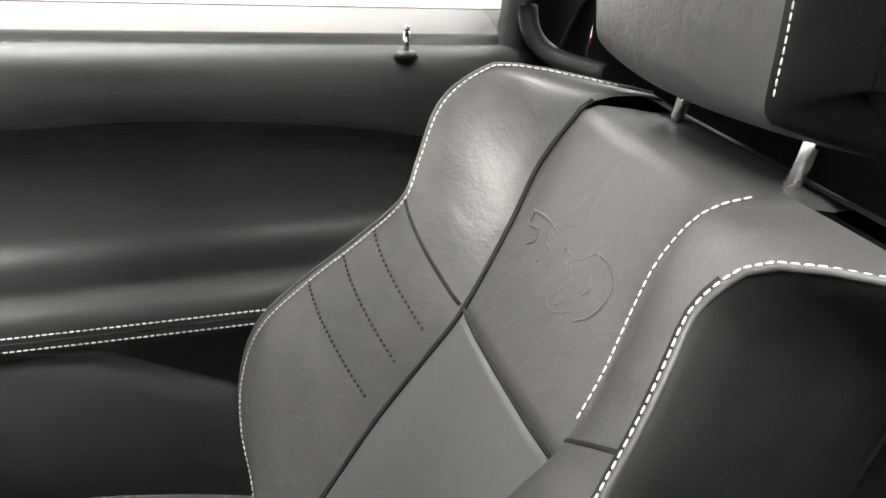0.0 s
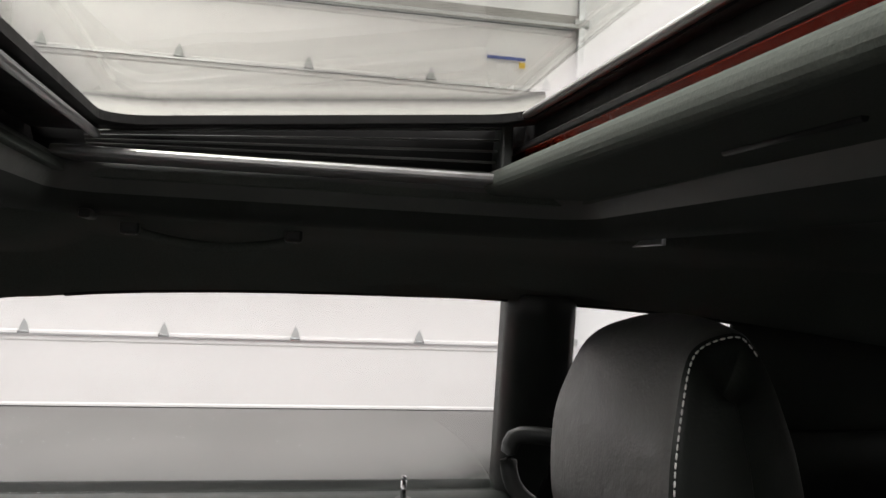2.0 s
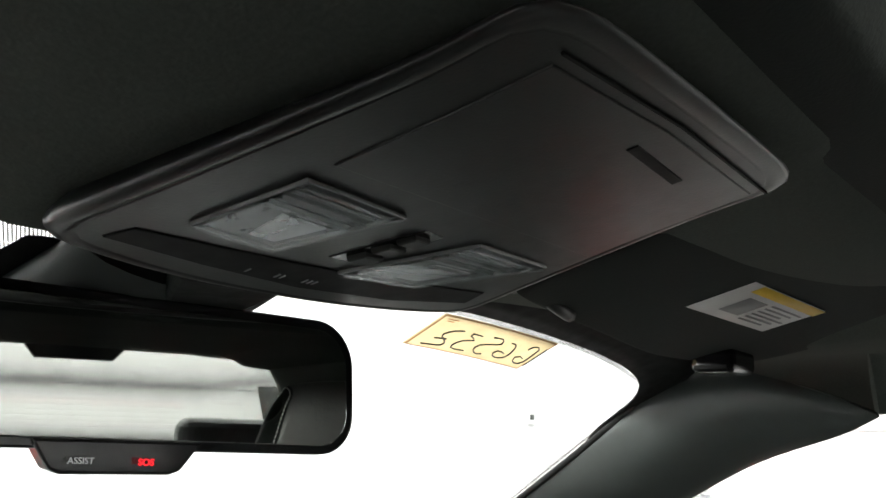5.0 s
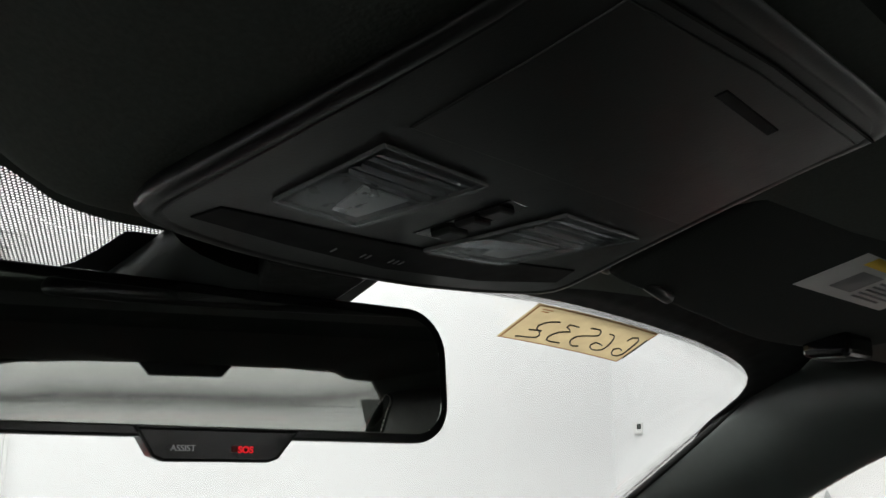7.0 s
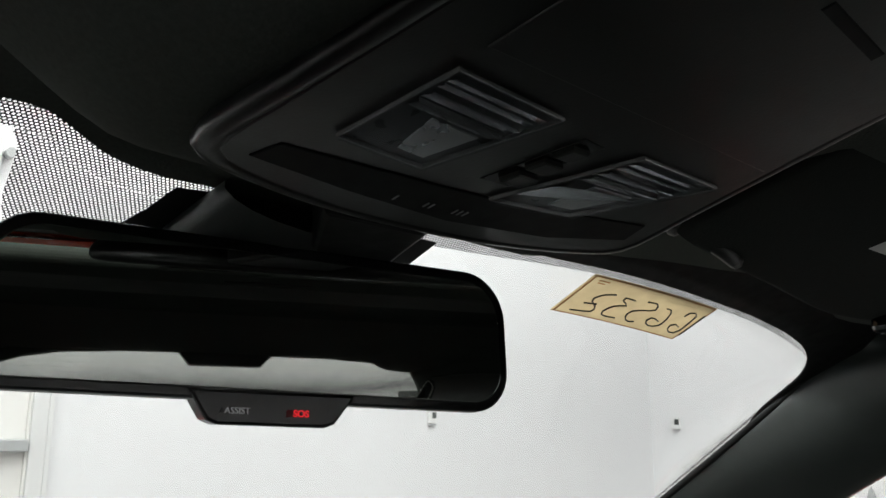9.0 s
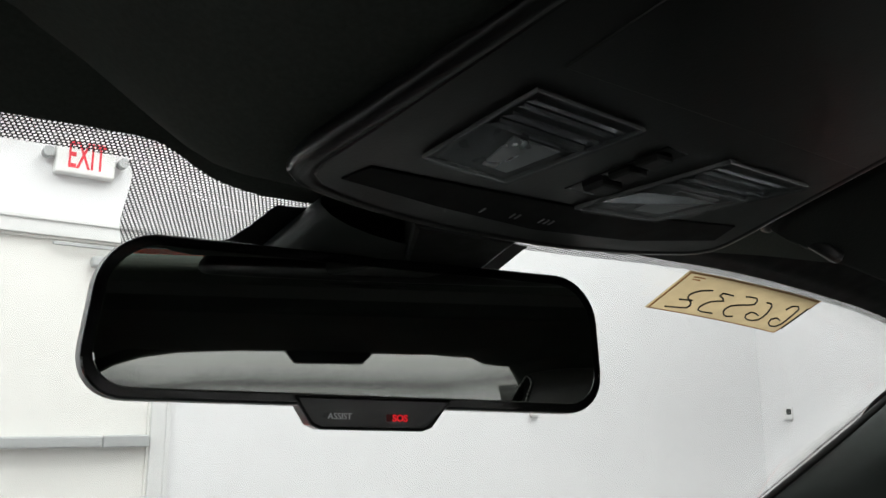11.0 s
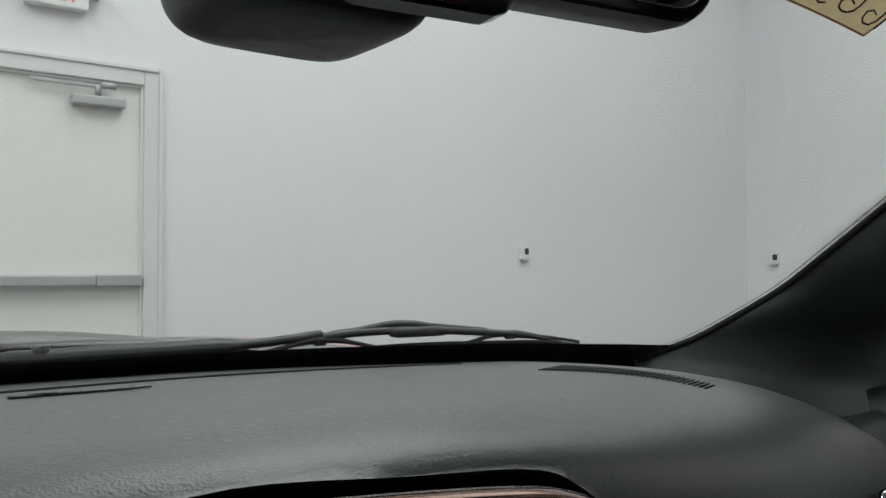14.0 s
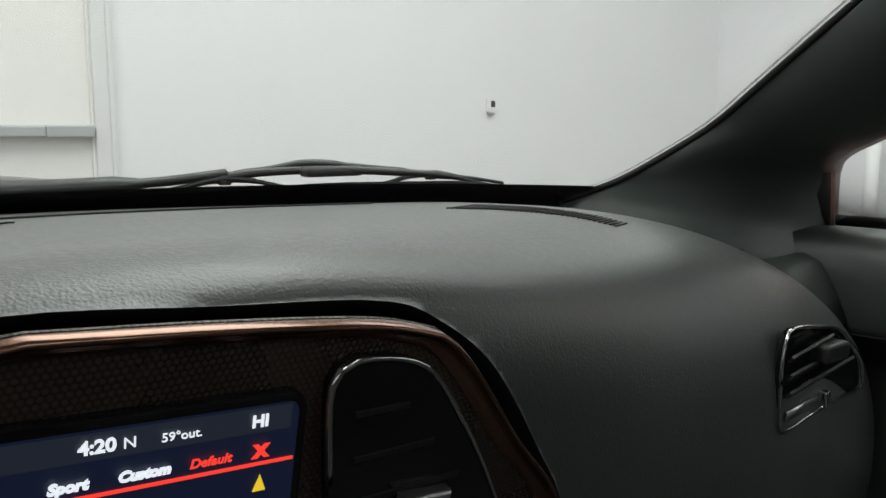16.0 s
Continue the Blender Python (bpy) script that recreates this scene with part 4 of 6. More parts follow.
# passenger's door lining
def door_lining(sg):
    def M(x, y, z):
        return V(CX + sg * (x - CX), y, z)
    ys = [-0.135 + (1.0 + 0.135) * k / 52 for k in range(53)]
    roll = curve1([-0.13, -0.05, 0.0, 0.08, 0.25, 0.40, 0.8], [0.82, 0.841, 0.855, 0.867, 0.874, 0.868, 0.845])
    arm = curve1([-0.13, 0.0, 0.16, 0.43, 0.8], [0.70, 0.692, 0.6835, 0.671, 0.66])
    pocket = curve1([-0.13, 0.15, 0.21, 0.28, 0.33, 0.44, 0.8], [0.52, 0.55, 0.576, 0.603, 0.626, 0.636, 0.63])
    rows = []
    for y in ys:
        zr, za, zp = roll(y), arm(y), pocket(y)
        e = min(1.0, max(0.0, (y + 0.135) / 0.05))
        pts = [(0.80, 0.94), (0.775, 0.9405), (0.765, 0.942), (0.735, 0.944), (0.715, 0.938), (0.705, 0.92), (0.703, 0.90), (0.703, zr + 0.012), (0.707, zr + 0.004), (0.712, zr), (0.722, zr - 0.006),
               (0.745, zr - 0.03), (0.752, zr - 0.07), (0.748, za + 0.07), (0.735, za + 0.045), (0.70, za + 0.04), (0.672, za + 0.034), (0.662, za + 0.02), (0.660, za), (0.662, za - 0.016),
               (0.675, za - 0.026), (0.70, zp + 0.008), (0.712, zp + 0.002), (0.70, zp - 0.004), (0.69, zp - 0.03), (0.69, zp - 0.15), (0.72, 0.28)]
        rows.append([M(x + (1 - e) * 0.02, y, z) for x, z in pts])
    lin = part("door_lining", thick(grid(rows), 0.006, (sg, 0, 0)), LEATHER_SIDE, car, "dark padded door lining with a stitched armrest")
    if sg > 0:
        for off in (0.006, -0.009):
            part("armrest_stitching", dashes([M(0.6595, y, arm(y) + off) for y in ys[6:]], 0.0048, 0.0014, 0.0010, 0.0008, (-1, 0, 0)), THREAD, lin, "double row of white stitching")
        part("armrest_seam", tube([M(0.6605, y, arm(y) - 0.0015) for y in ys[4:]], 0.0013, 6), SEAM, lin)
        part("roll_seam", tube([M(0.7085, y, roll(y) + 0.0035) for y in ys[2:]], 0.0016, 6), SEAM, lin)
        part("lock_knob", merge(tube([(0.715, 0.012, 0.943), (0.715, 0.012, 0.966)], [0.0032, 0.0036], 12), tube([(0.715, 0.012, 0.966), (0.715, 0.012, 0.971)], [0.0036, 0.0022], 12)), CHROME, lin, "chrome lock knob")
        part("knob_collar", tube([(0.715, 0.012, 0.9395), (0.715, 0.012, 0.946)], [0.013, 0.009], 16), PLASTIC, lin)
        part("door_pull", tube([M(*p) for p in spline([(0.752, 0.29, 0.69), (0.735, 0.25, 0.712), (0.735, 0.15, 0.716), (0.74, 0.05, 0.715)], 14)], 0.006, 8), LEATHER_SIDE, lin)
    part("waist_seal", tube([M(0.778, y, 0.9455) for y in ys[::4]], 0.006, 8), RUBBER, lin)
    return lin


door_lining(1)
door_lining(-1)


# ---- seats ----
SO, SD, SN = V(0.357, -0.08, 0.945), V(0, 0.53, -0.848), V(0, 0.848, 0.53)


def sp(w, s, h):
    """A place on the passenger's backrest: w across, s down the back, h out of it."""
    return SO + V(w, 0, 0) + SD * s + SN * h


seam_w = curve1([-0.06, 0.0, 0.055, 0.107, 0.187, 0.23, 0.31, 0.40, 0.6], [0.125, 0.132, 0.135, 0.116, 0.097, 0.10, 0.108, 0.105, 0.10])
edge_w = curve1([-0.045, -0.02, 0.0, 0.03, 0.06, 0.11, 0.142, 0.20, 0.275, 0.34, 0.40, 0.445, 0.50, 0.6], [0.135, 0.155, 0.172, 0.195, 0.203, 0.192, 0.179, 0.208, 0.243, 0.257, 0.262, 0.247, 0.212, 0.20])
edge_h = curve1([-0.045, -0.01, 0.01, 0.06, 0.11, 0.142, 0.20, 0.275, 0.34, 0.40, 0.445, 0.50, 0.6], [0.02, 0.05, 0.064, 0.075, 0.068, 0.064, 0.066, 0.076, 0.085, 0.07, 0.045, 0.0, -0.02])


seam_in = curve1([-0.06, -0.006, 0.021, 0.05, 0.079, 0.111, 0.137, 0.166, 0.2, 0.25, 0.6], [0.096, 0.088, 0.081, 0.082, 0.091, 0.103, 0.109, 0.113, 0.108, 0.106, 0.10])
edge_in = curve1([-0.045, -0.03, -0.015, 0.001, 0.017, 0.036, 0.053, 0.075, 0.098, 0.122, 0.147, 0.2, 0.275, 0.34, 0.40, 0.5, 0.6], [0.244, 0.242, 0.234, 0.205, 0.18, 0.17, 0.168, 0.176, 0.184, 0.191, 0.197, 0.215, 0.24, 0.255, 0.26, 0.23, 0.2])


def wing(sg, s, t):
    """The side bolster from the seam (t = 0) to its outer edge (t = 1)."""
    a, b, hb = (seam_w(s), edge_w(s), edge_h(s)) if sg > 0 else (seam_in(s), edge_in(s), 0.045 + 0.03 * min(1.0, max(0.0, (s - 0.15) / 0.1)))
    low = min(1.0, max(0.0, (s + 0.045) / 0.05))
    h = hb * (1 - (1 - t) ** 1.25 if sg > 0 else 0.35 * (1 - (1 - min(1, t / 0.2)) ** 2) + 0.65 * t) + 0.006 * math.sin(math.pi * t)
    top = 0.04 * (max(s, -0.03) / 0.03) ** 2 * min(1.0, t / 0.2) if sg < 0 and s < 0 else 0.0     # the inner wing stays square at its top
    return sp(sg * (a + (b - a) * t), s, h * low + top - 0.003 * (1 - min(1, t * 12)))


def roll_back(s, top=0.045):
    """How far the top of the backrest curls away towards the rear."""
    return 0.0 if s > 0 else -0.05 * (s / top) ** 2


def seat(mirror=False):
    st = empty("front_seat", (0.357, 0.2, 0.26), label="black leather bucket seat with white contrast stitching", category="car seat", group="front seats")
    ss = [-0.045 + 0.645 * k / 60 for k in range(61)]

    def c_row(s, lo=-1, hi=1, n=16):
        return [sp((seam_w(s) if q > 0 else seam_in(s)) * q, s, 0.007 * (1 - abs(q) ** 3) - 0.004 * (abs(q) > 0.97) + roll_back(max(s, -0.03), 0.03) - 1.2 * max(0, -0.03 - s)) for q in [lo + (hi - lo) * k / n for k in range(n + 1)]]
    bump = 0.183
    up = [s for s in ss if s < bump - 0.004] + [bump - 0.002]
    lo = [bump + 0.002] + [s for s in ss if s > bump + 0.004]
    rows = [c_row(s) for s in up] + [[p - SN * 0.007 for p in c_row(bump)]]
    part("upper_insert", grid(rows), LEATHER, st, "smooth black leather insert with an embossed badge")
    rows = [[p - SN * 0.007 for p in c_row(bump)]] + [c_row(s) for s in lo]
    part("lower_insert", grid(rows), PERF, st, "finely perforated black insert")
    part("cross_seam", tube([p - SN * 0.002 for p in c_row(bump, -0.95, 0.95)], 0.0022, 6), SEAM, st)
    for sg in (1, -1):
        rb = roll_back if sg > 0 else (lambda q: roll_back(max(q, -0.03), 0.03))
        sr = ss if sg > 0 else [q for q in ss if q > -0.03]
        ts = [0, 0.02, 0.05, 0.09, 0.14, 0.2, 0.27, 0.35, 0.44, 0.53, 0.62, 0.71, 0.8, 0.87, 0.93, 0.97, 1.0]
        rows = [[wing(sg, s, t) + SN * rb(s) for t in ts] for s in sr]
        bo = part("bolster", grid(rows), LEATHER, st, "padded side bolster with stitched flutes")
        # outer side of the backrest
        rows = []
        for s in sr:
            e, w, h = wing(sg, s, 1.0) + SN * rb(s), edge_w(s) if sg > 0 else edge_in(s), edge_h(s)
            rows.append([e, e + V(sg * 0.005, 0, 0) - SN * 0.006, e + V(sg * 0.008, 0, 0) - SN * 0.03, sp(sg * (w * 0.6 + 0.09), s, -0.05), sp(sg * (w * 0.5 + 0.085), s, -0.12)])
        part("side_panel", grid(rows), SHADEVINYL, bo, "black vinyl side panel")
        part("seam", tube([wing(sg, s, 0.0) + SN * (0.0015 + rb(s)) for s in sr[3:]], 0.0022, 6), SEAM, bo)
        part("edge_stitching", dashes([wing(sg, s, 0.92 if sg > 0 else 0.985) + SN * (0.0022 + rb(s)) + V(-sg * 0.0008, 0, 0) for s in sr[1:54]], 0.0046, 0.0014, 0.0009, 0.0007, SN), THREAD, bo, "white stitching along the edge")
        part("piping", tube([wing(sg, s, 1.0) + SN * rb(s) for s in sr[:55]], 0.0022, 6), LEATHER, bo)
        if sg < 0:
            part("inner_stitching", dashes([wing(sg, s, 0.16) + SN * (0.002 + rb(s)) for s in sr[1:17]], 0.0046, 0.0014, 0.0009, 0.0007, SN), THREAD, bo)
        # the break in the bolster and its flutes
        part("bolster_seam", tube([wing(sg, (0.142 + 0.043 * (1 - t)) if sg > 0 else (0.123 + 0.04 * (1 - t)), t) - SN * 0.0016 for t in [0.04 + 0.93 * k / 24 for k in range(25)]], 0.0024, 6), SEAM, bo)
        if sg < 0:
            part("edge_channel", tube([wing(sg, s, 0.93) + SN * (rb(s) - 0.0006) for s in sr[5:38]], 0.0022, 6), SEAM, bo)
        for s1, s0 in ((0.183, 0.224), (0.222, 0.264), (0.268, 0.307)) if sg > 0 else ():
            line = [wing(sg, s0 + (s1 - s0) * t, t) + SN * 0.0008 + V(-sg * 0.0006, 0, 0) for t in [0.1 + 0.84 * k / 16 for k in range(17)]]
            part("flute_stitching", dashes(line, 0.0030, 0.0024, 0.0014, 0.0010, SN), SEAM, bo)
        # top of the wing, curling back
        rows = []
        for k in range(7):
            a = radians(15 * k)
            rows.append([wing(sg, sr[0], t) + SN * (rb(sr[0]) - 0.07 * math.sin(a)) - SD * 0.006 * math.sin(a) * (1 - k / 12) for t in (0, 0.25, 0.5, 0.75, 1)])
        # black in place of leather: shade of the gap below the headrest, as colour
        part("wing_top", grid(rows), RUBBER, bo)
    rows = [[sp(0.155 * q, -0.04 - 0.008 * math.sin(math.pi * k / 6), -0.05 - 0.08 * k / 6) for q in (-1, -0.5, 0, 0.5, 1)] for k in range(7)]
    # black too, with the shade behind the seat's top put into its colour
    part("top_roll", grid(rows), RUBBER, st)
    rows = [[sp((0.16 + 0.05 * min(1, s / 0.3)) * q, s, -0.125 - 0.015 * (1 - q * q)) for q in (-1, -0.5, 0, 0.5, 1)] for s in [-0.045 + 0.6 * k / 10 for k in range(11)]]
    part("back_shell", grid(rows), SHADEVINYL, st)
    # raised badge on the insert, as plain relief
    badge = []
    for pts in ([(0.084, 0.082), (0.06, 0.079), (0.03, 0.081), (0.012, 0.085)], [(0.084, 0.082), (0.078, 0.092), (0.062, 0.09), (0.056, 0.098), (0.064, 0.104)],
                [(0.05, 0.084), (0.044, 0.094), (0.036, 0.107)], [(0.04, 0.092), (0.028, 0.094), (0.022, 0.104)], [(0.03, 0.106), (0.024, 0.112)],
                [(-0.018, 0.071), (-0.036, 0.071), (-0.05, 0.079), (-0.056, 0.092), (-0.052, 0.105), (-0.042, 0.114)], [(0.012, 0.085), (-0.006, 0.083), (-0.018, 0.071)],
                [(0.006, 0.09), (-0.006, 0.098), (-0.01, 0.108), (-0.002, 0.119)], [(-0.002, 0.09), (-0.016, 0.098), (-0.02, 0.109), (-0.014, 0.119)], [(-0.002, 0.119), (-0.014, 0.122), (-0.026, 0.117)], [(-0.026, 0.117), (-0.034, 0.112), (-0.042, 0.114)], [(-0.03, 0.086), (-0.036, 0.092), (-0.032, 0.098)]):
        badge.append(tube([sp(w, s, 0.006) for w, s in [tuple(q) for q in spline(pts, 14)]], 0.0013, 6))
    for b_ in badge:
        part("embossing", b_, LEATHER, st, "embossed outline of a badge")
    # cushion
    cu = []
    for k in range(21):
        y = 0.16 + 0.50 * k / 20
        zt = 0.445 + 0.03 * math.sin(math.pi * min(1, k / 18)) - 0.06 * max(0, (k - 16) / 4) ** 2
        r = []
        for q in [-1 + j / 12 for j in range(25)]:
            a = abs(q)
            up_ = 0.075 * max(0, (a - 0.5) / 0.32) ** 1.3 if a < 0.82 else 0.075 * (1 - ((a - 0.82) / 0.18) ** 2 * 1.4)
            r.append(V(0.357 + 0.255 * q, y, zt + up_))
        cu.append(r)
    part("cushion", thick(grid(cu), -0.03), LEATHER, st, "leather seat cushion with raised edges")
    part("cushion_stitching", dashes([r[23] + V(0.0, 0, 0.003) for r in cu], 0.005, 0.0015, 0.001, 0.001, (0, 0, 1)), THREAD, st)
    part("seat_base", block((0.357 - 0.22, 0.12, 0.26), (0.357 + 0.22, 0.6, 0.47), 0.03), PLASTIC, st)
    # headrest
    rest = empty("headrest", (0, 0, 0))
    rest.parent = st
    rest.location = V(0.367, -0.14, 0.98) - place(st)
    # outline of the side, from the front's foot over the top and down the back
    edge = spline([(0, -0.088, 0.9965), (0, -0.079, 1.008), (0, -0.076, 1.04), (0, -0.077, 1.085), (0, -0.085, 1.12), (0, -0.096, 1.149), (0, -0.112, 1.1635), (0, -0.138, 1.171), (0, -0.152, 1.164), (0, -0.161, 1.14), (0, -0.172, 1.09),
                   (0, -0.183, 1.03), (0, -0.186, 0.995), (0, -0.179, 0.978), (0, -0.165, 0.975), (0, -0.125, 0.985), (0, -0.088, 0.9965)], 97)[:-1]
    mid = sum(edge, V(0, 0, 0)) / len(edge)
    half = curve1([0.97, 1.0, 1.04, 1.09, 1.12, 1.145, 1.17], [0.107, 0.112, 0.116, 0.113, 0.105, 0.096, 0.085])
    strip, sides = [], {-1: [], 1: []}
    for k, p in enumerate(edge):
        t = (edge[(k + 1) % len(edge)] - edge[k - 1]).normalized()
        o = V(0, t.z, -t.y) if (p - mid).dot(V(0, t.z, -t.y)) > 0 else V(0, -t.z, t.y)
        w, r = half(p.z), 0.013
        across = [-(w - r) + 2 * (w - r) * j / 14 for j in range(15)]
        cut_ = [V(0.367 + x, p.y, p.z) + o * 0.007 * (1 - (x / (w - r)) ** 2) for x in across]
        arc = {sg: [V(0.367 + sg * (w - r + r * math.sin(radians(g))), p.y, p.z) - o * r * (1 - math.cos(radians(g))) for g in (18, 36, 54, 72, 90)] for sg in (-1, 1)}
        strip.append(arc[-1][1::-1] + cut_ + arc[1][:2])
        for sg in (-1, 1):
            e = arc[sg][4]
            core = V(e.x, -0.129 - 0.12 * (1.09 - min(1.125, max(1.02, e.z))), min(1.125, max(1.02, e.z)))
            sides[sg].append(arc[sg][1:] + [e.lerp(core, q) + V(sg * 0.005 * math.sin(q * math.pi / 2), 0, 0) for q in (0.2, 0.45, 0.7, 0.9, 0.995)])
    part("front_panel", grid(strip, close_v=True), LEATHER, rest)
    for sg in (-1, 1):
        part("side_panel", grid(sides[sg], close_v=True), SHADEVINYL, rest)
        line = spline([s[1] + V(sg * 0.0008, 0.0008, 0.0006) for s in sides[sg][4:46]], 110)
        part("stitching", dashes(line, 0.0044, 0.0013, 0.0009, 0.0007, (0, 1, 0)), THREAD, rest, "white stitching down the headrest's edge")
        part("edge_channel", tube([s[1] - V(sg * 0.0065, 0, 0) + V(0, 0.0006, 0) for s in sides[sg][4:44]], 0.0012, 6), SEAM, rest)
        part("post", tube([(0.369 + sg * 0.073 - 0.012, -0.142, 1.0), (0.369 + sg * 0.073 - 0.005, -0.142, 0.965), (0.369 + sg * 0.073 + 0.014, -0.14, 0.90)], 0.0052, 14), STEELROD, rest, "chrome headrest post")
        part("post_sleeve", tube([(0.369 + sg * 0.073 + 0.012, -0.14, 0.905), (0.369 + sg * 0.073 + 0.006, -0.141, 0.928)], 0.012, 14), PLASTIC, rest)
    return st


passenger_seat = seat()
driver_seat = copy_thing(passenger_seat, Matrix.Translation((0.357 - 0.655, 0.0, 0.26)))
for ch_ in driver_seat.children:
    if ch_.name.startswith("headrest"):
        ch_.location.z -= 0.05      # pushed down further than the passenger's

# belt guide loop beside the passenger's headrest
bg = empty("belt_guide", (0.64, -0.12, 1.0), label="black plastic seat belt guide loop on the pillar", category="seat belt")
lp = spline([(0.60, -0.155, 1.031), (0.635, -0.12, 1.032), (0.653, -0.097, 1.026), (0.657, -0.093, 1.0), (0.652, -0.10, 0.972), (0.64, -0.122, 0.954), (0.60, -0.155, 0.948)], 26)
part("loop", tube(lp, 0.007, 10, flat=1.4), PLASTIC, bg)
part("webbing", tube(spline([(0.637, -0.152, 1.05), (0.635, -0.15, 1.02), (0.655, -0.14, 0.93), (0.67, -0.16, 0.75)], 14), 0.022, 8, flat=0.12), CARPET, bg, "black seat belt webbing")

# rear bench, seen in the mirror and past the front seat
rb = empty("rear_bench", (CX, -0.9, 0.26), label="black rear bench with two seat backs", category="car seat")
for sx in (-0.33, 0.33):
    rows = [[V(CX + sx + 0.3 * q, -0.72 - 0.32 * t - 0.03 * (1 - q * q) + 0.05 * q * q, 0.45 + 0.5 * t + 0.01 * (1 - q * q)) for q in (-1, -0.85, -0.5, 0, 0.5, 0.85, 1)] for t in [k / 6 for k in range(7)]]
    part("backrest", thick(grid(rows), -0.08), SHADEVINYL, rb)
for sx in (-0.33, 0.33):
    part("head_bolster", block((RC + sx - 0.11, -1.06, 0.9), (RC + sx + 0.11, -0.97, 1.1), 0.03, 4), LEATHER, rb)
part("bench_cushion", block((CX - 0.62, -0.82, 0.28), (CX + 0.62, -0.38, 0.47), 0.04, 3), SHADEVINYL, rb)
for sg in (-1, 1):
    part("side_lining", block((CX + sg * 0.70 - 0.01, -1.6, 0.26), (CX + sg * 0.70 + 0.01, -0.15, 0.93)), SHADEVINYL, car)

# ---- overhead console ----
CO = V(0.0265, 0.444, 1.2035)
CU, CV = V(1, 0, 0), V(0, 0.98, -0.199).normalized()


def cp(x, y):
    """Console face place from plan x and y."""
    return (x - CO.x, (y - CO.y) / CV.y)


con = empty("overhead_console", CO, label="dark plastic overhead console with reading lamps and a storage lid", category="overhead console")
half = [(0.0, 0.3585), (0.05, 0.359), (0.066, 0.3615), (0.0725, 0.368), (0.0735, 0.39), (0.078, 0.42), (0.0855, 0.465), (0.09, 0.49), (0.0905, 0.499), (0.086, 0.507), (0.06, 0.515), (0.03, 0.5195)]
outl = [cp(0.0265 + x, y) for x, y in half] + [cp(0.0265 - x, y) for x, y in half[:0:-1]] + []
outl = outl[:len(half)] + [cp(0.0265, 0.5205)] + outl[len(half):]
loop = [(p.x, p.y) for p in spline([(*q, 0) for q in outl + outl[:1]], 90)[:-1]]
CN = V(0, -CV.z, CV.y)                         # upwards from the face
rows = []
for sc, up_ in ((0.78, 1.0), (0.90, 0.55), (0.965, 0.32), (0.992, 0.22), (1.0, 0.14), (0.998, 0.07), (0.985, 0.02), (0.965, 0.0), (0.94, 0.0), (0.934, 0.02), (0.928, 0.0)):
    rows.append([CO + CU * a * sc + CV * (b * sc + (1 - sc) * 0.0) + CN * ((0.010 + 0.018 * min(1, max(0, (b + 0.085) / 0.15))) * up_) for a, b in loop])
bm = grid(rows, close_u=True)
bm.verts.ensure_lookup_table()
bm.faces.new(bm.verts[-len(loop):])
bmesh.ops.recalc_face_normals(bm, faces=bm.faces)
body = part("shell", bm, CONSOLE, con)


def on_console(pts, lift):
    """An outline of plan places, lifted below the console's face by so much."""
    dn = V(0, -CV.z, CV.y) * -1
    return [((y - CO.y) / CV.y, x - CO.x) for x, y in pts], CO + dn * lift


def on_face(x, y, lift):
    """A place on the console's face, from plan x and y, so far below it."""
    return CO + CU * (x - CO.x) + CV * ((y - CO.y) / CV.y) - CN * lift


def console_plate(name, pts, material, lift, depth, parent, bevel=0.0006, label=""):
    o, at = on_console(pts, lift)
    return part(name, plate(o, at, CV, CU, -depth, bevel), material, parent, label)


lid = console_plate("storage_lid", [(0.0265 - 0.052, 0.3735), (0.0265, 0.3715), (0.0265 + 0.066, 0.3735), (0.0265 + 0.069, 0.40), (0.0265 + 0.072, 0.434), (0.0265 - 0.056, 0.432), (0.0265 - 0.053, 0.40)], CONSOLE, 0.0005, 0.004, con, 0.0004, "storage lid with a finger slot")
console_plate("finger_slot", [(0.026, 0.3795), (0.060, 0.382), (0.060, 0.3855), (0.026, 0.383)], RUBBER, 0.0009, 0.002, lid, 0.0004)
console_plate("lid_gap", [(-0.028, 0.3695), (0.0265, 0.3675), (0.096, 0.3695), (0.096, 0.3702), (0.0265, 0.3682), (-0.028, 0.3702)], SEAM, 0.0008, 0.001, con, 0)
lampL = [(-0.037, 0.478), (-0.030, 0.4405), (0.0105, 0.4435), (-0.006, 0.4815)]
lampR = [(0.0275, 0.488), (0.0505, 0.4465), (0.0925, 0.4475), (0.0625, 0.4855)]
LAMPBED = mat("lamp_bed", (0.055, 0.058, 0.06), 0.3, vary=0.3, scale=150, big=60)
PRISM = mat("lamp_prism", (0.62, 0.625, 0.64), 0.16, metal=1.0, vary=0.12, scale=200, big=40)
RIMCLEAR = mat("clear_rim", (0.26, 0.265, 0.27), 0.18, vary=0.15, scale=90, coat=0.8)
BULB = mat("lamp_reflector", (0.62, 0.62, 0.62), 0.3, metal=0.8, vary=0.2, scale=90, bump=0.5, bump_scale=700)
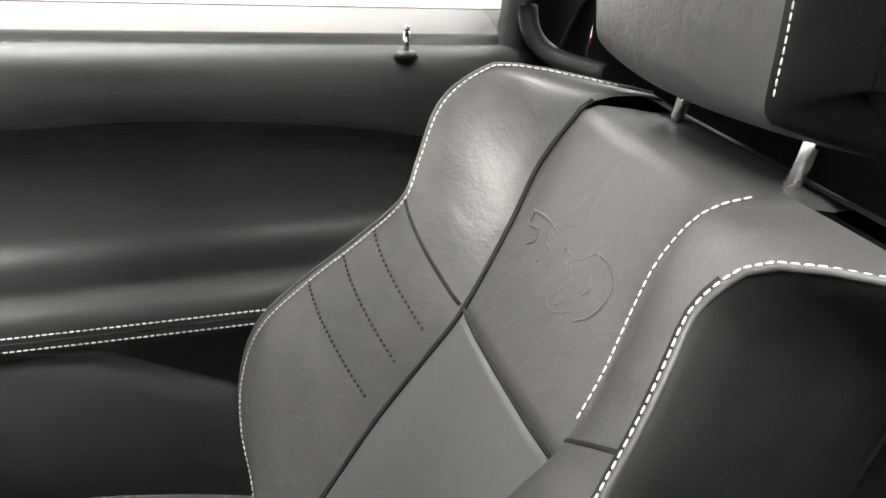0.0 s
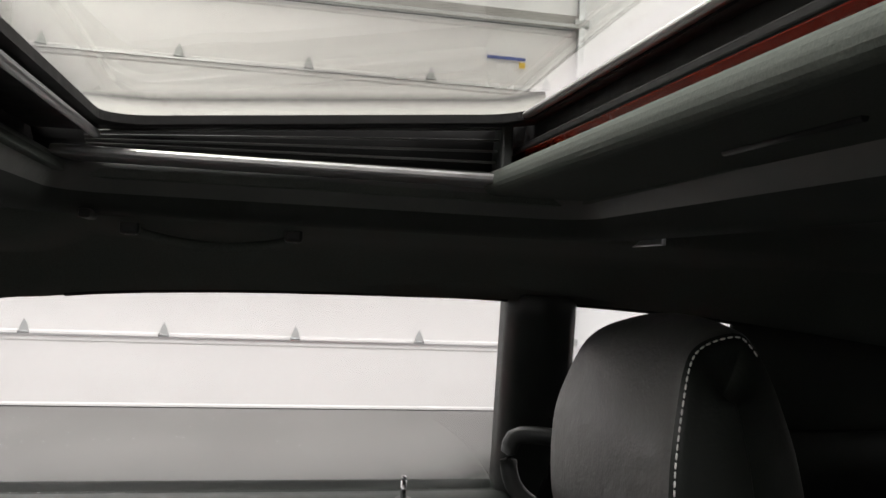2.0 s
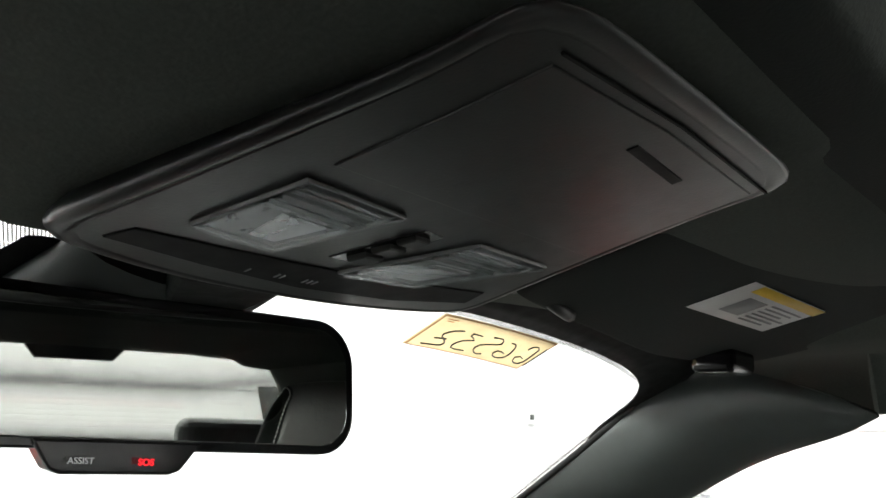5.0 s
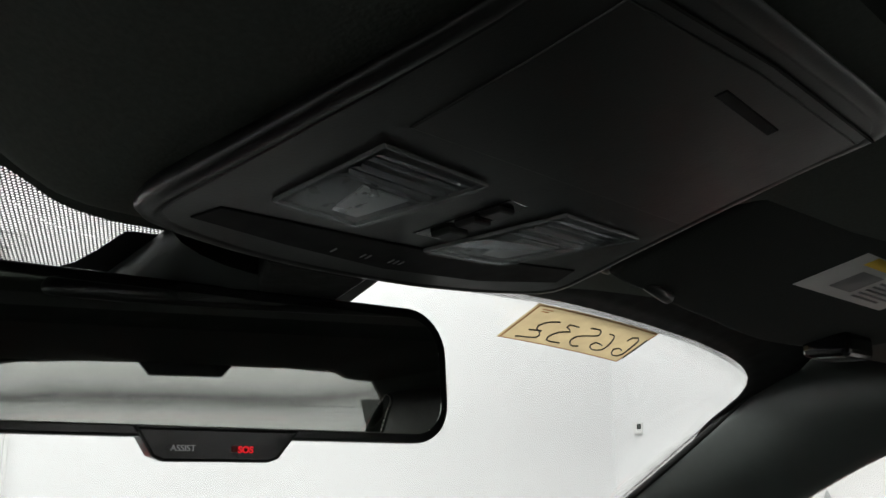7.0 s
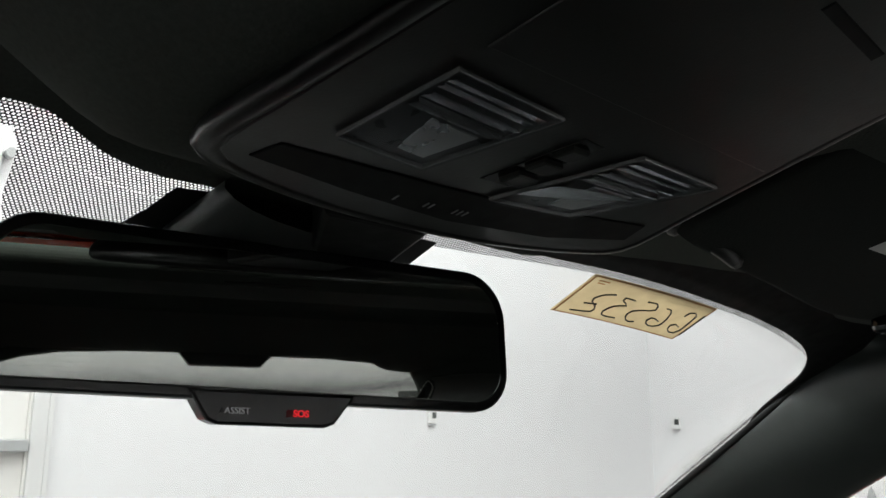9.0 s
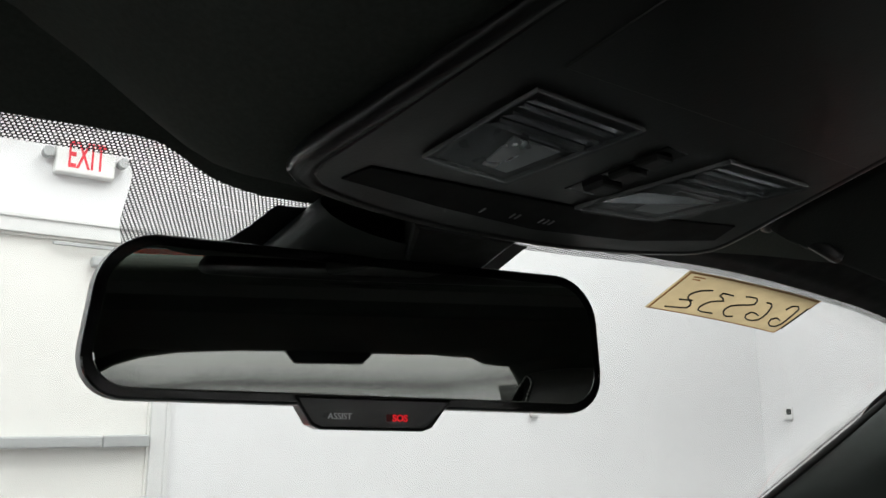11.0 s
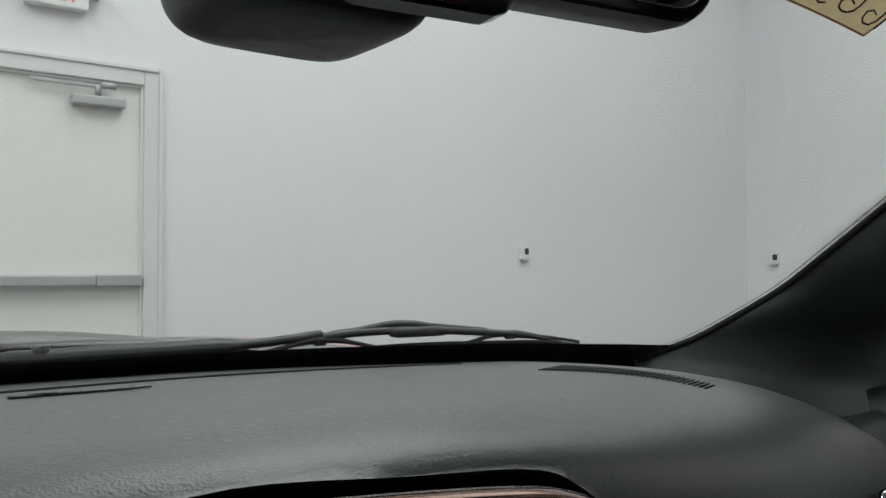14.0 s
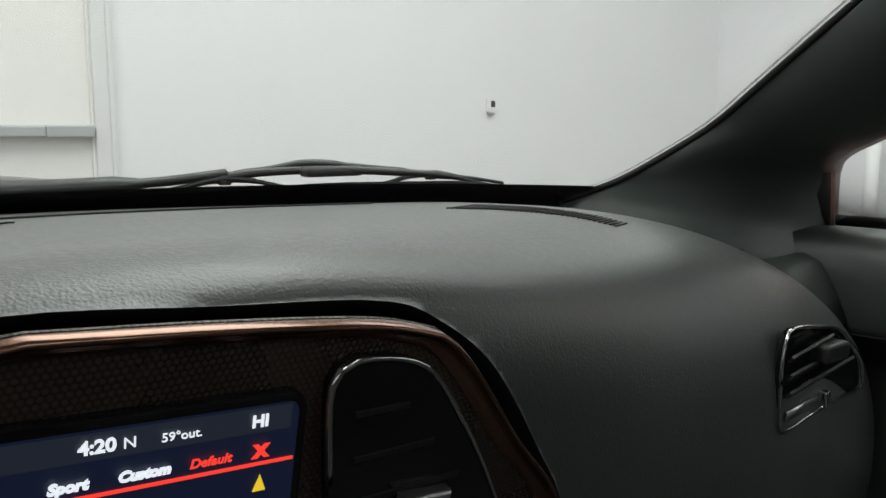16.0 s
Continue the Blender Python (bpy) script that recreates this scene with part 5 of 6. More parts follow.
for lam in (lampL, lampR):
    cxl, cyl = sum(p[0] for p in lam) / 4, sum(p[1] for p in lam) / 4
    lp_ = console_plate("reading_lamp", lam, LAMPBED, 0.0004, 0.006, con, 0.0008, "clear reading lamp lens")
    ins = [(cxl + (x - cxl) * 0.9, cyl + (y - cyl) * 0.88) for x, y in lam]
    a, b, c, d = ins
    def mixp(p, q, t):
        return (p[0] + (q[0] - p[0]) * t, p[1] + (q[1] - p[1]) * t)
    # clear ridges near the rear edge, a ribbed reflector at the front
    for t0, t1 in ((0.02, 0.1), (0.115, 0.185), (0.22, 0.335), (0.345, 0.47)):
        rise = 0.0125 * (t1 - t0)
        ridge = [[on_face(*mixp(mixp(b, a, t), mixp(c, d, t), q), l_) for q in (0.02, 0.5, 0.98)] for t, l_ in ((t0, 0.0005), (t0 + 0.004, 0.0005 + rise), (t1, 0.0005))]
        part("prism", smooth(thick(grid(ridge), 0.0003, (0, 0, 1)), False), PRISM, lp_)
    e0, e1, e2, e3 = mixp(b, a, 0.5), mixp(c, d, 0.5), mixp(c, d, 0.95), mixp(b, a, 0.95)
    console_plate("reflector", [mixp(e0, e1, 0.35), mixp(e0, e1, 0.9), mixp(e3, e2, 0.9), mixp(e3, e2, 0.55)], BULB, 0.0009, 0.001, lp_, 0.0002)
    if lam is lampR:
        # added bright facet, shaped as the windscreen's reflection in this lens
        m0, m1 = mixp(a, b, 0.5), mixp(d, c, 0.5)
        facet = [mixp(a, b, 0.08), mixp(a, b, 0.4), mixp(m0, m1, 0.4), mixp(m0, m1, 0.85), mixp(mixp(a, b, 0.25), mixp(d, c, 0.25), 0.5)]
        far_ = max(y for _, y in facet)
        bw = bmesh.new()
        bw.faces.new([bw.verts.new(on_face(x, y, 0.0006 + 0.3 * (far_ - y) * 0.35)) for x, y in facet])
        part("lens_glint", thick(bw, 0.0003, (0, 0, 1)), PRISM, lp_)
    for p_, q_, i_, j_ in ((lam[0], lam[1], ins[0], ins[1]), (lam[1], lam[2], ins[1], ins[2]), (lam[2], lam[3], ins[2], ins[3]), (lam[3], lam[0], ins[3], ins[0])):
        console_plate("lens_rim", [p_, q_, mixp(q_, j_, 0.3), mixp(p_, i_, 0.3)], RIMCLEAR, 0.0016, 0.0014, lp_, 0.0003)
    console_plate("lens", [(cxl + (x - cxl) * 0.98, cyl + (y - cyl) * 0.98) for x, y in lam], LENS, 0.0025, 0.0005, lp_, 0.0002)
sw_ = console_plate("switch_recess", [(0.0155, 0.48), (0.0255, 0.4485), (0.0355, 0.4495), (0.0275, 0.48)], GLOSSBLACK, 0.0003, 0.004, con, 0.0004)
for k in range(3):
    y0 = 0.4525 + 0.009 * k
    console_plate("switch", [(0.0200 + 0.0015 * (2 - k), y0 + 0.006), (0.0222 + 0.0015 * (2 - k), y0), (0.0305 + 0.0008 * (2 - k), y0), (0.0290 + 0.0008 * (2 - k), y0 + 0.006)], PLASTIC, 0.0022, 0.003, sw_, 0.0006)
console_plate("front_panel", [(-0.046, 0.4885), (0.012, 0.4885), (0.045, 0.4875), (0.099, 0.480), (0.103, 0.492), (0.07, 0.503), (0.0265, 0.507), (-0.015, 0.503), (-0.05, 0.4975)], RUBBER, 0.0006, 0.002, con, 0.0004, "gloss black panel with opener marks")
GREYMARK = glow("grey_mark", (0.3, 0.3, 0.31), 0.03)
for k, xm in enumerate((0.0, 0.012, 0.024)):
    for q in range(k + 1):
        x0 = xm + 0.0022 * q
        console_plate("opener_mark", [(x0, 0.4985), (x0 + 0.0006, 0.4985), (x0 + 0.0006, 0.5012), (x0, 0.5015)], GREYMARK, 0.0009, 0.0006, con, 0)

# ---- rear view mirror ----
MC = V(0.012, 0.577, 1.163)
MN = V(-0.21, -0.975, -0.017).normalized()
MS = 0.79                                       # scale of the mirror's head
MU = V(0, 0, 1).cross(MN).normalized()
MU = (MU - MN.cross(MU) * 0.0245).normalized()          # to the right for someone facing the mirror
MV = MN.cross(MU).normalized()
MC = MC - MU * 0.0034 - MV * 0.0018
mir = empty("rear_view_mirror", MC, label="black rear view mirror with assist and emergency buttons", category="rear view mirror")


def mirror_outline(w, h, r, flare=0.0):
    """Rounded mirror outline, a little wider at the lower corners."""
    o = []
    for a, b in round_rect(w, h, r, 8):
        o.append((a * (1 - 0.05 * (b / h + 0.5)) , b + 0.004 * (1 - (2 * a / w) ** 2)))
    return o


def mirror_plate(name, o, out, depth, material, parent, bevel=0.0, seg=2, label=""):
    return part(name, plate([(b * MS, a * MS) for a, b in o], MC + MN * out, MV, MU, depth, bevel, seg), material, parent, label)


rows = []
for dep, sc in ((0.0, 1.0), (-0.006, 1.012), (-0.016, 0.99), (-0.026, 0.9), (-0.032, 0.72), (-0.034, 0.4)):
    rows.append([MC + MU * a * sc * MS + MV * b * MS * (sc - (0.12 if dep < -0.02 else 0)) + MN * dep for a, b in mirror_outline(0.2605, 0.072, 0.023)])
bm = grid(rows, close_u=True)
bm.verts.ensure_lookup_table()
bm.faces.new(bm.verts[-len(rows[0]):])
hs = part("housing", bm, PLASTIC, mir)
mirror_plate("bezel", mirror_outline(0.2605, 0.072, 0.023), 0.001, 0.004, GLOSSBLACK, hs, 0.001)
SILVER = mat("mirror_silver", (0.42, 0.44, 0.42), 0.015, metal=1.0, vary=0.01, scale=5)
mirror_plate("mirror_glass", mirror_outline(0.2505, 0.0625, 0.019), 0.0018, 0.002, SILVER, mir, 0.0006, 2, "dark tinted mirror glass")
tab = [(-0.038, -0.03), (-0.029, -0.0435), (-0.024, -0.0455), (0.026, -0.0455), (0.031, -0.0435), (0.041, -0.03)]
bt = mirror_plate("button_tab", tab[::-1], 0.0026, 0.012, GLOSSBLACK, mir, 0.0012, 2, "gloss black tab with two buttons")
WHITEGLOW = glow("white_legend", (0.6, 0.6, 0.6), 0.2)
REDGLOW = glow("red_legend", (0.9, 0.02, 0.03), 0.6)
at0 = MC + MN * 0.0062 + MU * 0.0047 + MV * 0.0005
lettering("assist_legend", "ASSIST", at0 + MU * -0.0225 + MV * -0.0325, MU, MV, 0.0031, WHITEGLOW, bt)
lettering("emergency_legend", "SOS", at0 + MU * 0.0020 + MV * -0.0328, MU, MV, 0.0034, REDGLOW, bt, bold=0.0001)
# stalk, its cover and the sensor housing behind
part("stalk", tube([(0.01, 0.605, 1.17), (0.02, 0.635, 1.182), (0.025, 0.65, 1.195)], [0.014, 0.013, 0.018], 12), PLASTIC, mir)
cov = [[V(0.012 + 0.012 * t + 0.046 * (1 - 0.15 * t) * math.cos(a), 0.645 - 0.068 * t + 0.012 * math.sin(a), 1.178 + 0.03 * t + 0.014 * math.sin(a)) for a in [2 * math.pi * j / 20 for j in range(20)]] for t in [k / 6 for k in range(7)]]
part("stalk_cover", grid(cov, close_u=True), PILLAR, mir, "dark grey cover running up to the headliner")
pod = []
for k in range(17):
    b_ = -math.pi / 2 + math.pi * k / 16
    pod.append([V(0.0155 + 0.0445 * abs(math.cos(b_)) ** 0.34 * math.copysign(abs(math.cos(a)) ** 0.42, math.cos(a)), 0.672 + 0.042 * abs(math.cos(b_)) ** 0.34 * math.copysign(abs(math.sin(a)) ** 0.42, math.sin(a)), 1.162 + 0.023 * math.sin(b_)) for a in [2 * math.pi * j / 32 for j in range(32)]])
part("sensor_pod", grid(pod, close_u=True), PLASTIC, mir, "rounded sensor housing behind the mirror")
part("rain_sensor", plate([(-0.008, 0.525), (0.036, 0.525), (0.058, 0.573), (0.055, 0.577), (0.025, 0.578), (0.02, 0.574)], (0, 0, 1.19), (1, 0, 0), (0, 1, 0), 0.03, 0.002), PLASTIC, mir, "dark sensor cover between mirror and headliner")

# ---- sun visors ----
def visor(sg):
    def M(x, y, z):
        return V(CX + sg * (x - CX), y, z)
    v = empty("sun_visor", M(0.33, 0.47, 1.21), label="black cloth sun visor, folded up", category="sun visor", group="sun visors")
    pts = [(0.138, 0.40), (0.146, 0.386), (0.20, 0.381), (0.30, 0.381), (0.41, 0.383), (0.448, 0.388), (0.464, 0.405), (0.464, 0.45), (0.45, 0.495), (0.42, 0.51), (0.345, 0.522), (0.25, 0.512), (0.17, 0.502), (0.145, 0.495), (0.14, 0.47)]
    if sg < 0:
        pts = [(x + 0.07, y - 0.02) for x, y in pts]
    bm = bmesh.new()
    zf = lambda x, y: (1.207 if sg > 0 else 1.219) - 0.25 * (y - 0.46) - 0.03 * (x - 0.3) + (0.0 if y < 0.5 else 0.06 * (y - 0.5))
    loop = [(p.x, p.y) for p in spline([(*q, 0) for q in pts + pts[:1]], 60)[:-1]]
    lower = [bm.verts.new(M(x, y, zf(x, y))) for x, y in loop]
    upper = [bm.verts.new(M(x, y, zf(x, y) + 0.014)) for x, y in loop]
    bm.faces.new(lower)
    bm.faces.new(upper[::-1])
    for k in range(len(loop)):
        k2 = (k + 1) % len(loop)
        bm.faces.new((lower[k], upper[k], upper[k2], lower[k2]))
    bmesh.ops.recalc_face_normals(bm, faces=bm.faces)
    rim = [e for e in bm.edges if len({f.normal.z > 0.5 or f.normal.z < -0.5 for f in e.link_faces}) == 2]
    bmesh.ops.bevel(bm, geom=rim, offset=0.004, segments=3, profile=0.5, affect="EDGES")
    part("panel", smooth(bm), SHADECLOTH, v)
    if sg > 0:
        part("retaining_clip", tube([M(*q) for q in spline([(0.135, 0.487, 1.216), (0.15, 0.5, 1.208), (0.162, 0.505, 1.211), (0.172, 0.5, 1.207), (0.183, 0.497, 1.202), (0.2, 0.5, 1.2)], 16)], 0.0036, 8), PLASTIC, v)
    part("hinge_block", block([min(a, b) for a, b in zip(M(0.385, 0.485, 1.183), M(0.43, 0.515, 1.2))], [max(a, b) for a, b in zip(M(0.385, 0.485, 1.183), M(0.43, 0.515, 1.2))], 0.005, 3), GLOSSBLACK, v)
    return v, zf


vis, vz = visor(1)
visor(-1)
LX0, LX1, LY0, LY1 = 0.252, 0.353, 0.4215, 0.459


def lab(name, x0, x1, y0, y1, material, parent, lift=0.0006, label=""):
    sk = lambda x, y: V(x + 0.25 * (y - 0.44) * 0.3, y - 0.06 * (x - 0.3), vz(x, y) - lift)
    rows = [[sk(x, y) for x in (x0, (x0 + x1) / 2, x1)] for y in (y0, y1)]
    return part(name, thick(grid(rows), -0.0002), material, parent, label)


wl = empty("warning_label", (0.3, 0.44, vz(0.3, 0.44)), label="white airbag warning label with a yellow header", category="label")
pw_ = lab("paper", LX0, LX1, LY0, LY1, LABELWHITE, wl)
lab("header", LX0 + 0.012, LX1, LY0, LY0 + 0.0075, LABELYELLOW, pw_, 0.0011)
lab("pictogram", LX0 + 0.022, LX0 + 0.046, LY0 + 0.012, LY1 - 0.008, PRINTGREY, pw_, 0.0011)
for k in range(6):
    lab("text_bar", LX0 + 0.052, LX1 - 0.006 - 0.006 * (k % 3), LY0 + 0.0115 + 0.0038 * k, LY0 + 0.013 + 0.0038 * k, PRINTGREY, pw_, 0.0011)

# grab handle and coat hook on the rail, dome slit
gh = empty("grab_handle", (0.52, 0.18, 1.2), label="black fold-up grab handle on the roof rail", category="grab handle")
part("grip", tube(spline([(0.475, 0.285, 1.23), (0.482, 0.275, 1.222), (0.488, 0.22, 1.214), (0.484, 0.165, 1.220), (0.476, 0.155, 1.229)], 20), 0.006, 10, flat=0.8), CLOTH, gh)
part("mount", block((0.465, 0.277, 1.221), (0.482, 0.292, 1.234), 0.003), PLASTIC, gh)
part("mount", block((0.467, 0.148, 1.221), (0.482, 0.163, 1.234), 0.003), PLASTIC, gh)
thing("rail_clip", block((0.395, 0.30, 1.229), (0.425, 0.308, 1.236), 0.002), PLASTIC, label="small grey clip in the headliner", category="clip")
thing("ceiling_slit", block((0.395, -0.140, 1.2315), (0.455, -0.136, 1.238), 0.001), SATIN, label="narrow bright slot cover in the headliner", category="clip")

# ---- windscreen sticker ----
def on_glass(a, b, lift=0.0):
    """a across, b down the sticker, in metres from its middle; it lies a little askew under the glass."""
    u, w = (a + 0.0585) / 0.117, (b + 0.031) / 0.0535
    X = (0.205 * (1 - u) + 0.347 * u) * (1 - w) + (0.2128 * (1 - u) + 0.3549 * u) * w
    v = (0.999 * (1 - u) + 1.0225 * u) * (1 - w) + (0.9277 * (1 - u) + 0.9429 * u) * w
    return ws(X, v) + V(0, -0.0034 - lift * 0.45, -0.0075 - lift)


def sticker_patch(name, a0, a1, b0, b1, material, parent, lift, label=""):
    rows = [[on_glass(a0 + (a1 - a0) * i / 8, b, lift) for i in range(9)] for b in (b0, (b0 + b1) / 2, b1)]
    return part(name, grid(rows), material, parent, label)


sk_ = empty("windscreen_sticker", on_glass(0, 0), label="brown paper sticker with handwritten number, seen from behind", category="sticker")
sticker_patch("paper", -0.0585, 0.0585, -0.031, 0.0225, PAPER, sk_, 0.0)
for a0, a1, b0, b1 in ((-0.0575, 0.0575, -0.0302, -0.0288), (-0.0575, 0.0575, 0.0202, 0.0216), (-0.0575, -0.056, -0.0288, 0.0202), (0.056, 0.0575, -0.0288, 0.0202)):
    sticker_patch("printed_border", a0, a1, b0, b1, PAPERRIM, sk_, 0.0005)
sticker_patch("print_bar", -0.052, -0.043, -0.026, -0.0245, PAPERRIM, sk_, 0.0005)
sticker_patch("print_bar", -0.051, -0.045, -0.023, -0.0215, PAPERRIM, sk_, 0.0005)
HAND = {0: [(0.053, -0.0133), (0.0545, 0.0145)],
        1: [(0.038, -0.0066), (0.0395, -0.0126), (0.0458, -0.0121), (0.048, -0.0047), (0.0495, 0.0112), (0.0436, 0.0145), (0.0375, 0.0097), (0.0382, 0.0041), (0.0448, 0.0059)],
        2: [(0.0176, -0.009), (0.0234, -0.0078), (0.0281, 0.0021), (0.0279, 0.0115), (0.0199, 0.0135), (0.0148, 0.0091), (0.0164, 0.0041), (0.0238, 0.0062)],
        3: [(-0.0021, -0.0102), (0.0069, -0.0106), (0.0105, -0.004), (0.0019, -0.0006), (-0.0049, 0.0036), (-0.0035, 0.0109), (0.0021, 0.0149), (0.0067, 0.0134)],
        4: [(-0.0117, -0.0083), (-0.0203, -0.0087), (-0.02, -0.0055), (-0.013, -0.0014), (-0.0208, 0.0023), (-0.0239, 0.0096), (-0.0206, 0.0149), (-0.0099, 0.0147)],
        5: [(-0.0291, -0.0094), (-0.0371, -0.0063), (-0.0403, 0.0009), (-0.0328, 0.0078), (-0.0317, 0.0137), (-0.0465, 0.0163)],
        6: [(-0.034, 0.0046), (-0.0431, 0.0059)]}
for k, pts in HAND.items():
    part("ink_stroke", tube([on_glass(p.x * 1.03, p.y * 1.15 - 0.004, 0.0012) for p in spline([(*q, 0) for q in pts], 14)], 0.00055, 5), INK, sk_)

# ---- dashboard ----
dash = empty("dashboard", (CX, 0.85, 0.6), label="black grained dashboard with a centre screen and round-edged vents", category="dashboard")


def dz_right(x):
    return -0.9 * max(0.0, x - 0.40) ** 2


def dash_profile(x):
    """Rows of (y, z) from the windscreen down the front, for a plan x right of the middle."""
    X = x - CX
    yb = 1.115 - 0.55 * X * X

    k = min(1.0, max(0.0, (abs(x + 0.007) - 0.09) / 0.34))
    k = k * k * (3 - 2 * k)
    hood = [(yb, 0.965), (yb - 0.02, 0.973), (0.93, 0.977), (0.80, 0.984), (0.74, 0.9875), (0.712, 0.9872), (0.692, 0.984), (0.6785, 0.978), (0.671, 0.969), (0.667, 0.94), (0.672, 0.90), (0.685, 0.85), (0.70, 0.79), (0.715, 0.73), (0.74, 0.6)]
    pas = [(yb, 0.962), (yb - 0.02, 0.970), (0.90, 0.974), (0.84, 0.9725), (0.80, 0.967), (0.765, 0.957), (0.74, 0.944), (0.722, 0.9255), (0.71, 0.902), (0.702, 0.872), (0.699, 0.847), (0.699, 0.81), (0.703, 0.78), (0.712, 0.73), (0.76, 0.6)]
    dy = 0.5 * max(0.0, x - 0.48) ** 2
    return [((1 - k) * a[0] + k * b[0] + dy, (1 - k) * a[1] + k * b[1] + dz_right(x)) for a, b in zip(hood, pas)]


recess = curve1([-0.007, 0.063, 0.122, 0.148, 0.164, 0.181, 0.1965, 0.215, 0.235, 0.261, 0.281, 0.292, 0.30], [0.9765, 0.9715, 0.9665, 0.9605, 0.952, 0.9405, 0.9265, 0.9025, 0.8735, 0.8335, 0.77, 0.69, 0.55])
xs = sorted([-0.60 + 1.30 * k / 90 for k in range(91)] + [0.14 + 0.165 * k / 60 for k in range(61)])
rows, lips = [], []
for x in xs:
    r = spline([(x, y, z) for y, z in dash_profile(x)], 200)
    ze = recess(abs(x + 0.007) - 0.007)
    cut = next((k for k, p in enumerate(r) if p.z < ze and p.y < 0.8), len(r))
    step = [r[k] for k in range(0, 199, 2) if k < cut]
    if cut < len(r):
        a, b = r[cut - 1], r[cut]
        last = a.lerp(b, (a.z - ze) / max(1e-9, a.z - b.z))
    else:
        last = r[-1]
    r = step + [last.copy() for k in range(101 - len(step))]
    rows.append(r)
    if x < 0.30:
        lips.append([r[-1] + V(0, d, h) for d, h in ((0.0, 0.0), (0.003, -0.004), (0.012, -0.006), (0.05, -0.008), (0.055, -0.05))])
part("upper_pad", grid(rows), DASH, dash, "black grained soft pad")
# black instead of the pad's vinyl: the brow's shade is put into the colour
part("shaded_recess_lining", grid(lips), RUBBER, dash)


def dash_top(x, y):
    pr = [(p.x, p.y) for p in spline(dash_profile(x), 90)]
    for (y0, z0), (y1, z1) in zip(pr, pr[1:]):
        if y1 <= y <= y0:
            return z0 + (z1 - z0) * (y0 - y) / max(1e-6, y0 - y1)
    return pr[30][1]


# bezel, screen and centre vents
BO = V(0.0, 0.651, 0.939)
BU, BV = V(1, 0, 0), V(0, -0.2425, 0.97).normalized()
BN = BV.cross(BU)                              # away from the driver


def bez(x, z):
    return (x, (z - 0.939) / BV.z)


def bez_plate(name, pts, out, depth, material, parent, bevel=0.0, seg=2, label=""):
    return part(name, plate([bez(x, z)[::-1] for x, z in pts], BO - BN * out, BV, BU, depth, bevel, seg), material, parent, label)


right_edge = [(p.x, p.y) for p in spline([(-0.007, 0.976, 0), (0.05, 0.971, 0), (0.107, 0.9643, 0), (0.134, 0.958, 0), (0.15, 0.951, 0), (0.169, 0.932, 0), (0.20, 0.894, 0), (0.238, 0.8506, 0), (0.252, 0.80, 0), (0.252, 0.72, 0)], 40)]
outer = right_edge + [(-0.014 - x, z) for x, z in right_edge[:0:-1]]
inner_ = [(x * 0.955 - 0.0005, 0.83 + (z - 0.83) * 0.955 - 0.001) for x, z in outer]


def honeycomb(name, light, dark, pitch, rough):
    """Moulded hexagon pattern on plastic, in the plane of x and z."""
    m = mat(name, light, rough, metal=0.3, vary=0.25, scale=30, bump=0.2, bump_scale=900)
    nt = m.node_tree
    b = nt.nodes["Principled BSDF"]
    sep = nt.nodes.new("ShaderNodeSeparateXYZ")
    co = nt.nodes.new("ShaderNodeTexCoord")
    nt.links.new(co.outputs["Object"], sep.inputs[0])

    def fn(op, *ins):
        n = nt.nodes.new("ShaderNodeMath")
        n.operation = op
        for k, v in enumerate(ins):
            if isinstance(v, (int, float)):
                n.inputs[k].default_value = v
            else:
                nt.links.new(v, n.inputs[k])
        return n.outputs[0]

    def cells(ox, oy):
        px = fn("SUBTRACT", fn("FRACT", fn("ADD", fn("DIVIDE", sep.outputs[0], pitch), ox)), 0.5)
        py = fn("MULTIPLY", fn("SUBTRACT", fn("FRACT", fn("ADD", fn("DIVIDE", sep.outputs[2], pitch * 1.732), oy)), 0.5), 1.732)
        return fn("SQRT", fn("ADD", fn("MULTIPLY", px, px), fn("MULTIPLY", py, py)))

    near = fn("MINIMUM", cells(0, 0), cells(0.5, 0.5))
    ramp = nt.nodes.new("ShaderNodeMapRange")
    ramp.inputs[1].default_value, ramp.inputs[2].default_value = 0.25, 0.5
    nt.links.new(near, ramp.inputs[0])
    mix = nt.nodes.new("ShaderNodeMix")
    mix.data_type = "RGBA"
    nt.links.new(ramp.outputs[0], mix.inputs[0])
    nt.links.new(b.inputs["Base Color"].links[0].from_socket, mix.inputs[6])
    mix.inputs[7].default_value = (*dark, 1)
    nt.links.new(mix.outputs[2], b.inputs["Base Color"])
    bp = nt.nodes.new("ShaderNodeBump")
    bp.invert = True
    bp.inputs["Strength"].default_value, bp.inputs["Distance"].default_value = 0.5, 0.0004
    nt.links.new(ramp.outputs[0], bp.inputs["Height"])
    nt.links.new(bp.outputs[0], b.inputs["Normal"])
    return m


CARBON = honeycomb("patterned_trim", (0.055, 0.04, 0.032), (0.02, 0.015, 0.012), 0.0027, 0.28)
bez_plate("bezel_face", outer[::-1], -0.004, 0.0015, CARBON, dash, 0.0, 2, "dark patterned bronze centre fascia")
rim_rows = []
for o, n_ in zip(outer, inner_):
    a, b = BO + BU * bez(*o)[0] + BV * bez(*o)[1], BO + BU * bez(*n_)[0] + BV * bez(*n_)[1]
    rim_rows.append([a + BN * 0.003, a - BN * 0.001, a.lerp(b, 0.12) - BN * 0.003, a.lerp(b, 0.24) - BN * 0.0025, a.lerp(b, 0.36) + BN * 0.0008, a.lerp(b, 0.62) + BN * 0.0012, b + BN * 0.0035])
